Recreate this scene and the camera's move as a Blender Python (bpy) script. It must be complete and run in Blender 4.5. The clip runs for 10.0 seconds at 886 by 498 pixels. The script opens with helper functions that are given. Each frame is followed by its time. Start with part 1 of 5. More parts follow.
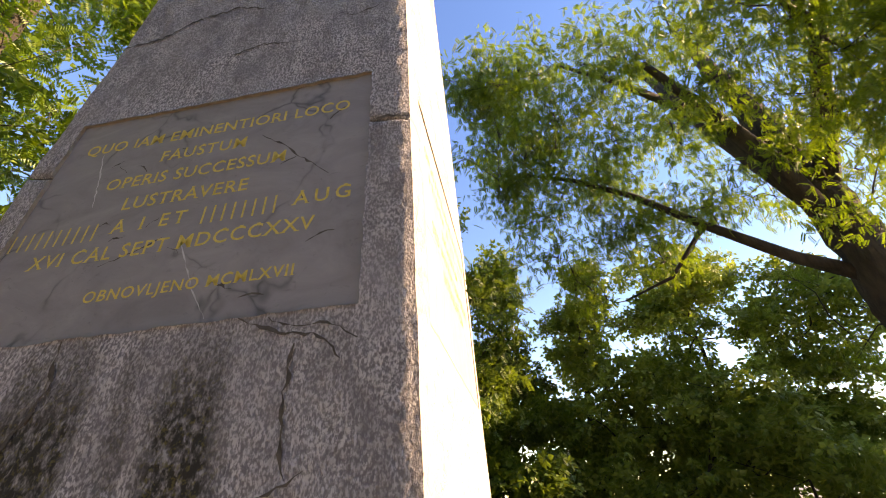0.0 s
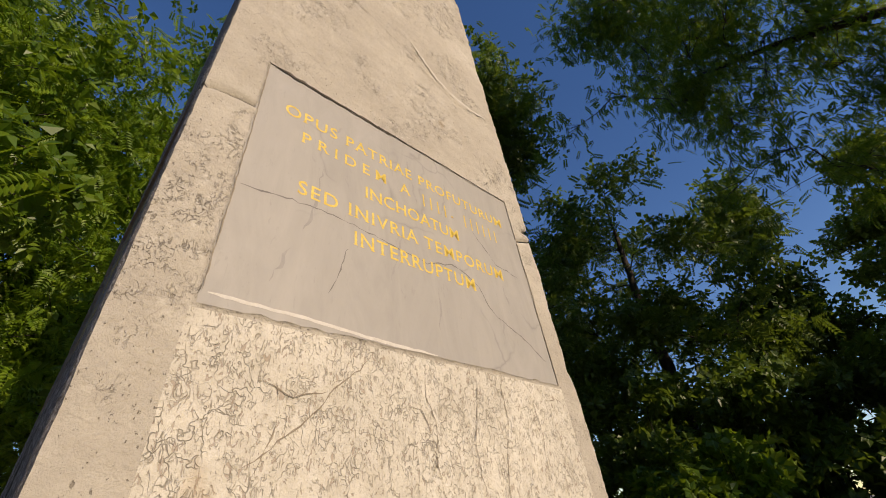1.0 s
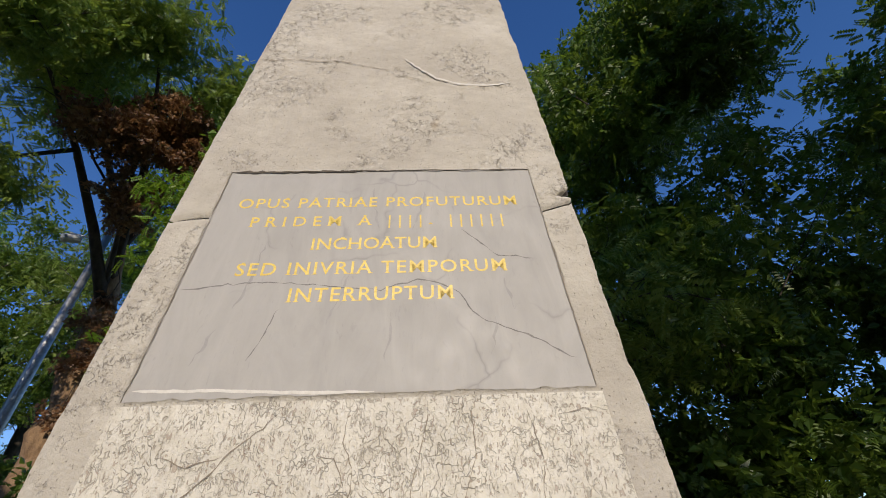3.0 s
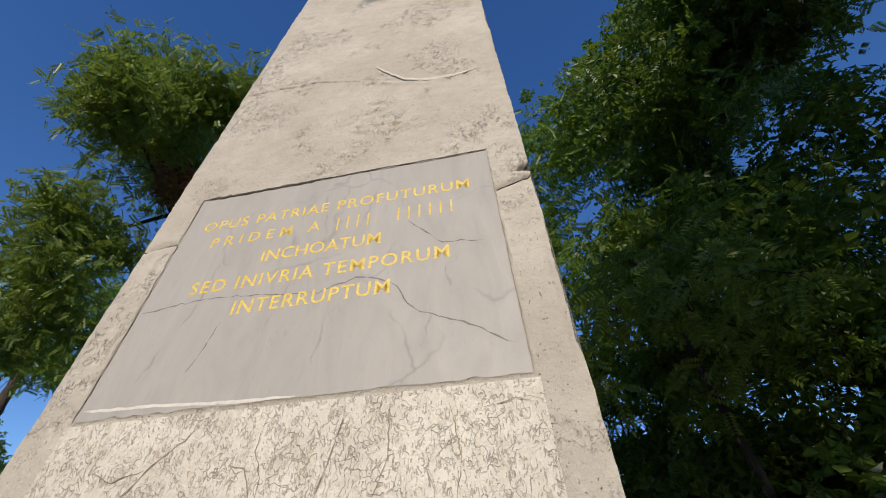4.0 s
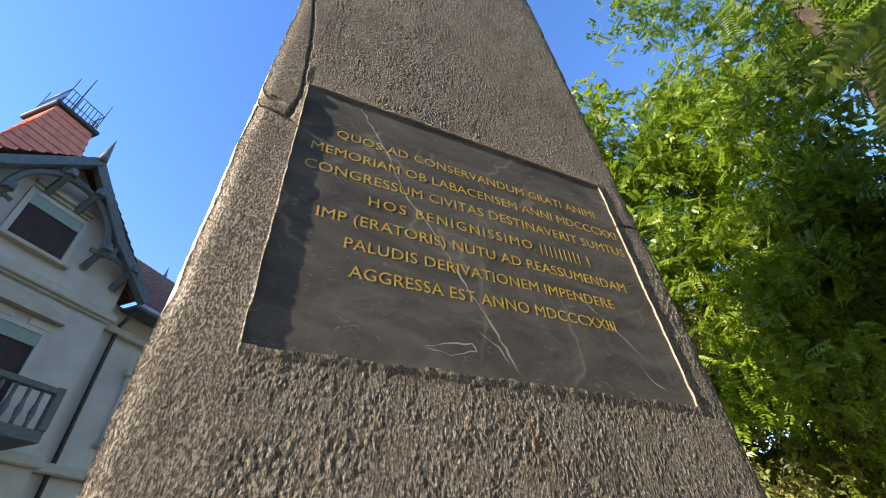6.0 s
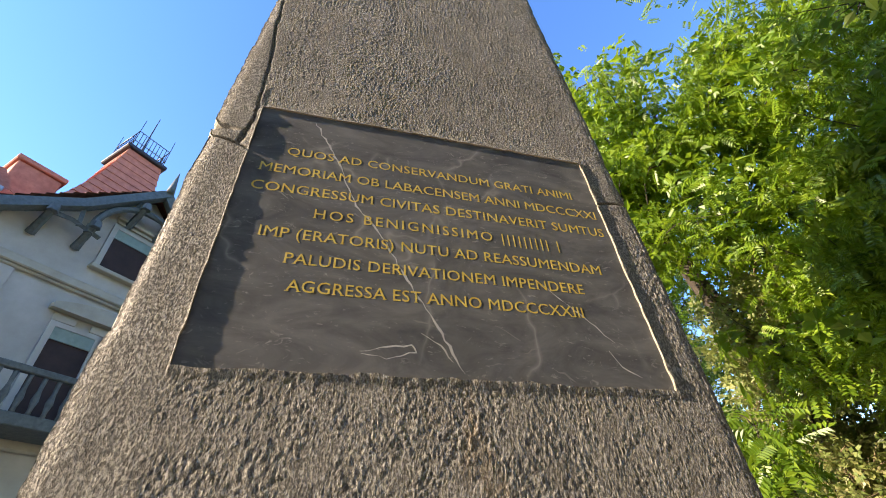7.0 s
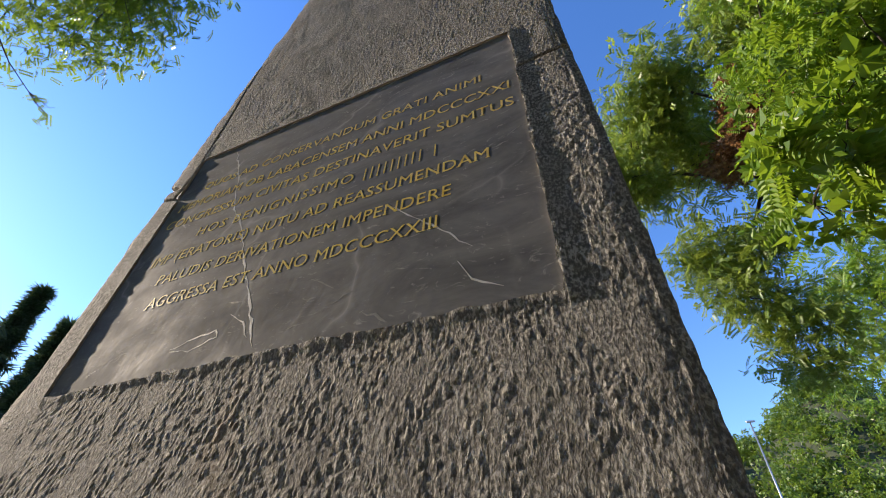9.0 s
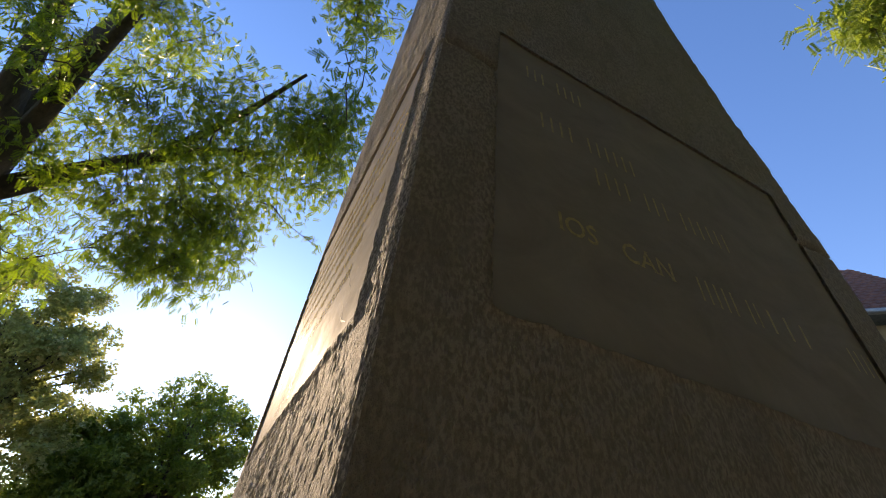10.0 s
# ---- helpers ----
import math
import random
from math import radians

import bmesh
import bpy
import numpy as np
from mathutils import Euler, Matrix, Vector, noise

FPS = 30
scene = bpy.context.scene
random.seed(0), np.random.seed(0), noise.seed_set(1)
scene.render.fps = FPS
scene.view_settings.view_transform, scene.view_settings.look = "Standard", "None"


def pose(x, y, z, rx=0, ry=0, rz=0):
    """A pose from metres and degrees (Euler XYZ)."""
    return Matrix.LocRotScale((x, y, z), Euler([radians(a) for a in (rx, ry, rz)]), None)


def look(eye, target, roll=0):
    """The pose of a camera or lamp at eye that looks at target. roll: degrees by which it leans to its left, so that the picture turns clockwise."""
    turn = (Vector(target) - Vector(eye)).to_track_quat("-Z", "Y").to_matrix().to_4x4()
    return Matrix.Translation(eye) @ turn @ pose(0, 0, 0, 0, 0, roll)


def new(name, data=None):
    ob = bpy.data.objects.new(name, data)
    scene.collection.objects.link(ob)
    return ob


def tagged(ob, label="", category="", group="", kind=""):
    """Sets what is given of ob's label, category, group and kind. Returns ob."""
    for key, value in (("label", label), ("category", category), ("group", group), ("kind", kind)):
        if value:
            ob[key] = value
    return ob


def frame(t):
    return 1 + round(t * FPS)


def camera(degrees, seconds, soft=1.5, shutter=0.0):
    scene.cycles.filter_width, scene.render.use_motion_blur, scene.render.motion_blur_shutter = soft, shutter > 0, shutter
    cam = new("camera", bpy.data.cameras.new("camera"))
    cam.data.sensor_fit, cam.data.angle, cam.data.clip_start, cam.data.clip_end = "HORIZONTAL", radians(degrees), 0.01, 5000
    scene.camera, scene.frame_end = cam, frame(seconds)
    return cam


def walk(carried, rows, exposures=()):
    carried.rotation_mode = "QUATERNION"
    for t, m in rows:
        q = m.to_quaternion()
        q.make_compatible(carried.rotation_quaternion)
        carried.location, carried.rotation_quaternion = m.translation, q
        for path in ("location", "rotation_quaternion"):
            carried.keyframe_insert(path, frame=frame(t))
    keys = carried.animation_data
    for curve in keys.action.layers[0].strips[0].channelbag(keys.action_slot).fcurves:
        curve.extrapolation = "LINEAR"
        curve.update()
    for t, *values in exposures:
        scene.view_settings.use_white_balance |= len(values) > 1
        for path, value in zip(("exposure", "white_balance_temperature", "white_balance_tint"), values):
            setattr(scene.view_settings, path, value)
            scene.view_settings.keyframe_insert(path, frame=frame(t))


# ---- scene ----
cam = camera(91.9, 10.0, 1.0)
PATH = [
    (0, (0.938, -1.713, 1.599), (0.694, -0.019, 2.633), -3.6),
    (0.5, (1.283, -1.298, 1.568), (0.546, 0.234, 2.622), -5.0),
    (1, (1.616, -0.845, 1.564), (0.483, 0.345, 2.705), -7.2),
    (1.5, (1.721, -0.437, 1.611), (0.367, 0.361, 2.848), -6.9),
    (2, (1.844, -0.165, 1.628), (0.355, 0.237, 2.902), -3.9),
    (2.5, (1.893, 0.006, 1.61), (0.358, 0.222, 2.874), -3.5),
    (2.7, (1.905, 0.063, 1.615), (0.35, 0.216, 2.864), -3.2),
    (3.8, (1.767, 0.448, 1.548), (0.258, 0.311, 2.854), -2.7),
    (4, (1.724, 0.581, 1.577), (0.244, 0.31, 2.896), -1.8),
    (4.5, (1.52, 1.025, 1.576), (0.103, 0.369, 2.825), -0.6),
    (5, (1.204, 1.332, 1.541), (-0.07, 0.387, 2.76), -1.6),
    (5.5, (0.84, 1.439, 1.603), (-0.125, 0.22, 2.861), -3.4),
    (6.8, (0.325, 1.669, 1.654), (-0.156, 0.156, 2.87), -3.3),
    (7, (0.288, 1.662, 1.646), (-0.168, 0.154, 2.879), -3.6),
    (7.5, (0.189, 1.556, 1.667), (-0.155, 0.055, 2.944), -3.1),
    (8, (-0.054, 1.453, 1.683), (-0.197, -0.031, 3.016), -2.5),
    (8.5, (-0.408, 1.38, 1.697), (-0.141, -0.119, 2.993), -0.2),
    (9, (-0.661, 1.253, 1.661), (-0.005, -0.111, 2.969), 2.6),
    (9.5, (-0.844, 1.066, 1.707), (0.248, 0.054, 3.043), 4.8),
    (9.8, (-1.023, 0.985, 1.664), (0.249, 0.261, 3.028), 7.5),
    (10, (-1.167, 0.855, 1.701), (0.253, 0.245, 2.97), 6.6),
]
EXPOSURES = [(0, 2.1, 11000, 26), (0.5, 0.7, 9000, 20), (1, 0.1, 7800, 16), (2.5, 0.05, 6600, 12), (4.5, 0.22, 6400, 12), (5, 0.6, 6600, 12), (5.5, 1.4, 7300, 14), (7.0, 2.2, 7600, 15), (7.5, 2.15, 7500, 15), (8.5, 1.85, 7100, 14), (9, 1.45, 6900, 14), (9.5, 1.1, 7400, 16), (10, 1.5, 8800, 19)]
walk(cam, [(t, look(eye, target, roll)) for t, eye, target, roll in PATH], EXPOSURES)

# ---- world, sun ----
SUN_AZ, SUN_EL = radians(4.0), radians(21.8)
SUN_DIR = Vector((math.cos(SUN_EL) * math.cos(SUN_AZ), math.cos(SUN_EL) * math.sin(SUN_AZ), math.sin(SUN_EL)))
world = bpy.data.worlds.new("world")
scene.world = world
world.use_nodes = True
wn = world.node_tree.nodes
sky = wn.new("ShaderNodeTexSky")
sky.sky_type, sky.sun_disc = "NISHITA", False
sky.sun_elevation, sky.sun_rotation = SUN_EL, radians(90) - SUN_AZ
sky.air_density, sky.dust_density, sky.ozone_density, sky.altitude = 1.0, 0.06, 2.4, 300
wn["Background"].inputs["Strength"].default_value = 0.15
deep = wn.new("ShaderNodeHueSaturation")
deep.inputs["Saturation"].default_value, deep.inputs["Hue"].default_value = 1.25, 0.512
world.node_tree.links.new(sky.outputs[0], deep.inputs["Color"])
world.node_tree.links.new(deep.outputs[0], wn["Background"].inputs["Color"])
sun_data = bpy.data.lights.new("sun", "SUN")
sun_data.energy, sun_data.angle, sun_data.color = 3.6, radians(0.53), (1.0, 0.88, 0.72)
sun_lamp = new("sun", sun_data)
sun_lamp.matrix_world = look(SUN_DIR * 60, (0, 0, 0))


# ---- materials ----
class Nodes:
    """A short hand for building one node material."""

    def __init__(self, name, rough=0.8, metal=0.0):
        self.mat = bpy.data.materials.new(name)
        self.mat.use_nodes = True
        self.tree = self.mat.node_tree
        self.bsdf = self.tree.nodes["Principled BSDF"]
        self.out = self.tree.nodes["Material Output"]
        self.bsdf.inputs["Roughness"].default_value = rough
        self.bsdf.inputs["Metallic"].default_value = metal
        self.coord = self.tree.nodes.new("ShaderNodeTexCoord").outputs["Object"]

    def put(self, socket, value):
        if isinstance(value, (int, float)):
            socket.default_value = (value, value, value, 1.0) if socket.type == "RGBA" else value
        elif isinstance(value, tuple):
            socket.default_value = (*value, 1.0) if len(value) == 3 and socket.type == "RGBA" else value
        else:
            self.tree.links.new(value, socket)

    def mapped(self, scale):
        m = self.tree.nodes.new("ShaderNodeMapping")
        self.put(m.inputs["Vector"], self.coord)
        m.inputs["Scale"].default_value = scale
        return m.outputs[0]

    def noise(self, scale, detail=4.0, rough=0.55, stretch=None, warp=0.0):
        n = self.tree.nodes.new("ShaderNodeTexNoise")
        self.put(n.inputs["Vector"], self.mapped(stretch) if stretch else self.coord)
        n.inputs["Scale"].default_value, n.inputs["Detail"].default_value = scale, detail
        n.inputs["Roughness"].default_value, n.inputs["Distortion"].default_value = rough, warp
        return n.outputs["Fac"]

    def cells(self, scale, feature="DISTANCE_TO_EDGE", stretch=None, vector=None):
        n = self.tree.nodes.new("ShaderNodeTexVoronoi")
        n.feature = feature
        self.put(n.inputs["Vector"], vector or (self.mapped(stretch) if stretch else self.coord))
        n.inputs["Scale"].default_value = scale
        return n.outputs["Distance"]

    def warped(self, scale, amount, stretch=(1, 1, 1)):
        n = self.tree.nodes.new("ShaderNodeTexNoise")
        self.put(n.inputs["Vector"], self.coord)
        n.inputs["Scale"].default_value, n.inputs["Detail"].default_value = scale, 3.0
        a = self.tree.nodes.new("ShaderNodeVectorMath")
        a.operation = "MULTIPLY_ADD"
        self.put(a.inputs[0], n.outputs["Color"])
        a.inputs[1].default_value = (amount,) * 3
        self.put(a.inputs[2], self.mapped(stretch))
        return a.outputs[0]

    def ramp(self, fac, stops):
        r = self.tree.nodes.new("ShaderNodeValToRGB")
        self.put(r.inputs[0], fac)
        e = r.color_ramp.elements
        while len(e) < len(stops):
            e.new(0.5)
        for el, (p, c) in zip(e, stops):
            el.position = p
            el.color = (*c, 1) if isinstance(c, tuple) else (c, c, c, 1)
        return r.outputs[0]

    def mix(self, fac, a, b, blend="MIX"):
        m = self.tree.nodes.new("ShaderNodeMix")
        m.data_type, m.blend_type = "RGBA", blend
        self.put(m.inputs[0], fac), self.put(m.inputs[6], a), self.put(m.inputs[7], b)
        return m.outputs[2]

    def math(self, op, a, b=0.0):
        m = self.tree.nodes.new("ShaderNodeMath")
        m.operation = op
        self.put(m.inputs[0], a), self.put(m.inputs[1], b)
        return m.outputs[0]

    def axis(self, i):
        s = self.tree.nodes.new("ShaderNodeSeparateXYZ")
        self.put(s.inputs[0], self.coord)
        return s.outputs[i]

    def island(self):
        return self.tree.nodes.new("ShaderNodeNewGeometry").outputs["Random Per Island"]

    def single(self):
        return self.tree.nodes.new("ShaderNodeObjectInfo").outputs["Random"]

    def bump(self, height, strength=0.4, distance=0.01):
        b = self.tree.nodes.new("ShaderNodeBump")
        b.inputs["Strength"].default_value, b.inputs["Distance"].default_value = strength, distance
        self.put(b.inputs["Height"], height)
        self.put(self.bsdf.inputs["Normal"], b.outputs[0])

    def color(self, c):
        self.put(self.bsdf.inputs["Base Color"], c)
        return self


def stone_pale():
    """Dressed pale limestone: beige, softly mottled, with crackled patches, small pits and ochre stains."""
    m = Nodes("pale_limestone", 0.8)
    base = m.ramp(m.noise(2.4, 7, 0.65), [(0.3, (0.45, 0.415, 0.36)), (0.55, (0.54, 0.505, 0.44)), (0.75, (0.61, 0.575, 0.51))])
    cloud = m.ramp(m.noise(11, 6, 0.7, (1, 1, 1.7)), [(0.40, 0.55), (0.58, 0.0)])
    c = m.mix(m.math("MULTIPLY", cloud, 0.55), base, (0.37, 0.335, 0.285))
    worms = m.ramp(m.math("ABSOLUTE", m.math("SUBTRACT", m.noise(52, 3, 0.6, (1, 1, 0.75), 0.9), 0.5)), [(0.0, 1.0), (0.016, 0.7), (0.034, 0.0)])
    where = m.math("MULTIPLY", m.ramp(m.noise(3.4, 3, 0.55), [(0.50, 0.0), (0.62, 1.0)]), m.ramp(m.noise(24, 4, 0.6), [(0.44, 0.0), (0.56, 1.0)]))
    crackle = m.math("MULTIPLY", worms, where)
    c = m.mix(m.math("MULTIPLY", crackle, 0.6), c, (0.17, 0.145, 0.115))
    pale = m.ramp(m.noise(40, 4, 0.65), [(0.56, 0.0), (0.66, 0.5)])
    c = m.mix(m.math("MULTIPLY", pale, m.ramp(m.noise(3.4, 3, 0.55), [(0.48, 0.1), (0.60, 1.0)])), c, (0.70, 0.675, 0.61))
    pits = m.ramp(m.noise(120, 3, 0.6, (1, 1, 0.8)), [(0.655, 0.0), (0.69, 0.8)])
    c = m.mix(pits, c, (0.20, 0.175, 0.14))
    hair = m.ramp(m.cells(4.2, vector=m.warped(5, 0.45, (1, 1, 1.5))), [(0.0, 0.55), (0.006, 0.3), (0.012, 0.0)])
    c = m.mix(m.math("MULTIPLY", hair, m.ramp(m.noise(2.7, 2), [(0.50, 0.0), (0.60, 0.8)])), c, (0.22, 0.19, 0.15))
    ochre = m.ramp(m.noise(4.5, 4, 0.6, (1, 1, 0.45)), [(0.67, 0.0), (0.77, 0.5)])
    m.color(m.mix(ochre, c, (0.42, 0.28, 0.13)))
    height = m.math("SUBTRACT", m.math("ADD", m.noise(70, 6, 0.7), m.math("MULTIPLY", m.noise(16, 4, 0.6), 0.9)), m.math("MULTIPLY", m.math("MAXIMUM", crackle, pits), 0.8))
    m.bump(height, 0.9, 0.006)
    return m.mat


def stone_veined():
    """The crackled lower field of the pale face: cream, with thin branching cracks and short dark flecks."""
    m = Nodes("crackled_limestone", 0.75)
    base = m.ramp(m.noise(3.0, 6, 0.6), [(0.3, (0.60, 0.57, 0.50)), (0.7, (0.75, 0.72, 0.64))])
    soft = m.ramp(m.noise(20, 5, 0.65, (1, 1, 0.6)), [(0.38, 0.5), (0.55, 0.0)])
    base = m.mix(soft, base, (0.50, 0.465, 0.39))
    worms = m.ramp(m.math("ABSOLUTE", m.math("SUBTRACT", m.noise(46, 2.5, 0.55, (1, 1, 0.55), 1.1), 0.5)), [(0.0, 1.0), (0.014, 0.75), (0.03, 0.0)])
    where = m.ramp(m.noise(26, 4, 0.6), [(0.46, 0.05), (0.58, 1.0)])
    lines = m.math("MULTIPLY", worms, where)
    long = m.ramp(m.cells(7, vector=m.warped(12, 0.5, (1, 1, 0.5))), [(0.0, 1.0), (0.010, 0.6), (0.022, 0.0)])
    lines = m.math("MAXIMUM", lines, m.math("MULTIPLY", long, m.ramp(m.noise(9, 3), [(0.46, 0.0), (0.56, 1.0)])))
    c = m.mix(m.math("MULTIPLY", lines, 0.5), base, (0.22, 0.185, 0.14))
    flecks = m.ramp(m.noise(105, 2.5, 0.6, (1, 1, 0.5), 1.0), [(0.60, 0.0), (0.635, 0.6)])
    c = m.mix(flecks, c, (0.31, 0.235, 0.18))
    ochre = m.ramp(m.noise(4.0, 4, 0.6, (1, 1, 0.4)), [(0.64, 0.0), (0.76, 0.5)])
    m.color(m.mix(ochre, c, (0.42, 0.28, 0.13)))
    m.bump(m.mix(m.math("MAXIMUM", lines, flecks), m.noise(60, 5, 0.65), 0.0), 0.9, 0.006)
    return m.mat


def stone_rough(name, dark, mid, light, streaks, peck=0.012, pitch=135, soiling=0.6):
    """Pecked, weathered limestone with patchy dark crust; lit tips and shaded hollows are painted into the grain."""
    m = Nodes(name, 0.9)
    grain = m.noise(pitch, 3, 0.6, (1, 1, 0.6))
    fine = m.noise(pitch * 2.1, 3, 0.65, (1, 1, 0.7))
    # the bump's own noise also colours it: shade in hollows, light on tips
    base = m.ramp(grain, [(0.40, dark), (0.50, mid), (0.58, light)])
    big = m.ramp(m.noise(3.2, 5, 0.65), [(0.38, 0.0), (0.68, 0.6)])
    c = m.mix(big, base, mid)
    specks = m.ramp(m.noise(100, 4, 0.7, (1, 1, 0.42)), [(0.585, 0.0), (0.64, 0.75)])
    c = m.mix(m.math("MULTIPLY", specks, m.ramp(m.noise(7, 4, 0.65), [(0.42, 0.1), (0.60, 1.0)])), c, light)
    crust = m.ramp(m.noise(9, 6, 0.7, (1, 1, 0.5)), [(0.36, soiling), (0.52, 0.0)])
    c = m.mix(crust, c, dark)
    pale_flecks = m.ramp(m.noise(150, 3, 0.6, (1, 1, 0.14)), [(0.60, 0.0), (0.66, 0.9)])
    c = m.mix(m.math("MULTIPLY", pale_flecks, m.ramp(m.noise(11, 3, 0.6, (1, 1, 0.5)), [(0.48, 0.0), (0.60, 0.8)])), c, light)
    if streaks:
        sway = m.math("ADD", m.axis(0), m.math("MULTIPLY", m.math("SUBTRACT", m.noise(5, 4, 0.6, (1, 1, 0.35)), 0.5), 0.16))
        one = m.ramp(m.math("ABSOLUTE", m.math("ADD", sway, 0.19)), [(0.085, 1.0), (0.14, 0.0)])
        two = m.ramp(m.math("ABSOLUTE", m.math("ADD", sway, -0.21)), [(0.060, 1.0), (0.11, 0.0)])
        three = m.math("MULTIPLY", m.ramp(m.math("ABSOLUTE", m.math("ADD", sway, -0.04)), [(0.015, 1.0), (0.04, 0.0)]), 0.5)
        run = m.math("MAXIMUM", m.math("MAXIMUM", one, two), three)
        below = m.ramp(m.math("MULTIPLY", m.axis(2), 0.2), [(0.36, 1.0), (0.412, 0.15), (0.42, 0.0)])
        mottle = m.ramp(m.noise(48, 4, 0.7, (1, 1, 0.6)), [(0.45, 1.0), (0.62, 0.35)])
        wet = m.math("MULTIPLY", m.math("MULTIPLY", run, below), mottle)
        c = m.mix(m.math("MULTIPLY", wet, 1.0), c, (0.030, 0.027, 0.018))
        moss = m.ramp(m.noise(70, 3, 0.7), [(0.55, 0.0), (0.63, 1.0)])
        c = m.mix(m.math("MULTIPLY", m.math("MULTIPLY", moss, run), m.math("MULTIPLY", below, 0.6)), c, (0.17, 0.15, 0.04))
    ochre = m.ramp(m.noise(6, 4, 0.6, (1, 1, 0.4)), [(0.64, 0.0), (0.78, 0.45)])
    c = m.mix(ochre, c, (0.30, 0.20, 0.10))
    m.color(c)
    m.bump(m.math("ADD", grain, m.math("MULTIPLY", fine, 0.45)), 1.0, peck)
    return m.mat


def marble(name, dark, light, vein, vein_amount, rough, grainway=(1, 1, 1.6), scratches=0.35):
    m = Nodes(name, rough)
    cloud = m.noise(4.0, 7, 0.66, grainway, 1.0)
    base = m.ramp(cloud, [(0.3, dark), (0.72, light)])
    lines = m.ramp(m.cells(2.3, vector=m.warped(4, 0.35)), [(0.0, 1.0), (0.012, 0.35), (0.03, 0.0)])
    patch = m.ramp(m.noise(4.0, 3), [(0.46, 0.0), (0.60, 1.0)])
    c = m.mix(m.math("MULTIPLY", m.math("MULTIPLY", lines, patch), vein_amount), base, vein)
    smear = m.ramp(m.noise(17, 5, 0.65, tuple(a * 1.2 for a in grainway), 2.0), [(0.60, 0.0), (0.74, scratches)])
    c = m.mix(smear, c, vein)
    m.color(c)
    m.put(m.bsdf.inputs["Roughness"], m.ramp(m.noise(9, 5), [(0.3, rough - 0.08), (0.7, rough + 0.14)]))
    m.bump(m.noise(45, 5, 0.6), 0.12, 0.004)
    return m.mat


def plain(name, a, b, scale=8.0, rough=0.7, metal=0.0, bump=0.25, stretch=None, depth=0.005):
    m = Nodes(name, rough, metal)
    m.color(m.ramp(m.noise(scale, 6, 0.62, stretch), [(0.3, a), (0.7, b)]))
    m.bump(m.noise(scale * 6, 5, 0.65, stretch), bump, depth)
    return m.mat


def foliage(name, dark, mid, light, through_light):
    """Leaves: each leaflet has its own green, and lets light through."""
    m = Nodes(name, 0.42)
    r = m.island()
    c = m.ramp(r, [(0.0, dark), (0.55, mid), (1.0, light)])
    c = m.mix(m.ramp(m.noise(0.7, 3), [(0.35, 0.0), (0.65, 0.5)]), c, mid)
    m.color(c)
    t = m.tree.nodes.new("ShaderNodeBsdfTranslucent")
    m.put(t.inputs["Color"], m.mix(0.5, c, through_light))
    s = m.tree.nodes.new("ShaderNodeMixShader")
    s.inputs[0].default_value = 0.42
    m.tree.links.new(m.bsdf.outputs[0], s.inputs[1])
    m.tree.links.new(t.outputs[0], s.inputs[2])
    m.tree.links.new(s.outputs[0], m.out.inputs["Surface"])
    return m.mat


MAT_PALE = stone_pale()
MAT_CRACKLE = stone_veined()
MAT_A = stone_rough("weathered_grey_limestone", (0.17, 0.16, 0.162), (0.335, 0.317, 0.318), (0.66, 0.635, 0.62), True, 0.008, 150)
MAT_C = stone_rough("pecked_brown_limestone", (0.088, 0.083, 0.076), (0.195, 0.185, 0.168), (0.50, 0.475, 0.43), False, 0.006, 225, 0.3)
# side d has flatter stone colours, its shade toned into them
MAT_D = stone_rough("shade_toned_limestone", (0.16, 0.142, 0.122), (0.22, 0.198, 0.17), (0.30, 0.272, 0.238), False)
MAT_SLAB_A = marble("dark_slab", (0.21, 0.196, 0.196), (0.32, 0.30, 0.292), (0.06, 0.06, 0.062), 0.8, 0.65)
MAT_SLAB_B = marble("pale_grey_marble", (0.345, 0.335, 0.32), (0.42, 0.405, 0.385), (0.23, 0.225, 0.22), 0.6, 0.6, (2.2, 2.2, 0.6))
MAT_SLAB_C = marble("slate_grey_marble", (0.062, 0.066, 0.074), (0.19, 0.19, 0.19), (0.36, 0.355, 0.345), 0.55, 0.74, (1, 1, 2.2), 0.85)
# slab d: the brown-grey carries the shade of its side
MAT_SLAB_D = marble("shade_toned_slab", (0.14, 0.128, 0.113), (0.20, 0.184, 0.164), (0.20, 0.19, 0.175), 0.3, 0.88, (1, 1, 1.8), 0.4)
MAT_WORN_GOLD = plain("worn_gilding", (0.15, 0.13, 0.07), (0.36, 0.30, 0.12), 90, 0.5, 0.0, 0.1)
MAT_GOLD = plain("gilding", (0.62, 0.43, 0.06), (0.85, 0.66, 0.16), 60, 0.45, 0.0, 0.1)
MAT_GOLD_DULL = plain("dull_gilding", (0.52, 0.37, 0.06), (0.80, 0.60, 0.14), 60, 0.5, 0.0, 0.1)
# pale mortar for the slab reveals, sunlight on their ledges put into its colour
MAT_LIT_MORTAR = plain("sun_toned_mortar", (0.34, 0.285, 0.22), (0.54, 0.47, 0.38), 30, 0.9, 0.0, 0.5)
MAT_VEIN = plain("white_calcite", (0.42, 0.41, 0.40), (0.6, 0.59, 0.57), 30, 0.6)
MAT_GREY_VEIN = plain("grey_vein", (0.12, 0.115, 0.11), (0.22, 0.21, 0.2), 30, 0.6)
MAT_SOFT_VEIN = plain("soft_vein", (0.29, 0.282, 0.272), (0.35, 0.34, 0.33), 30, 0.6)
MAT_PALE_SCUFF = plain("pale_scuff", (0.15, 0.148, 0.145), (0.24, 0.236, 0.23), 40, 0.7)
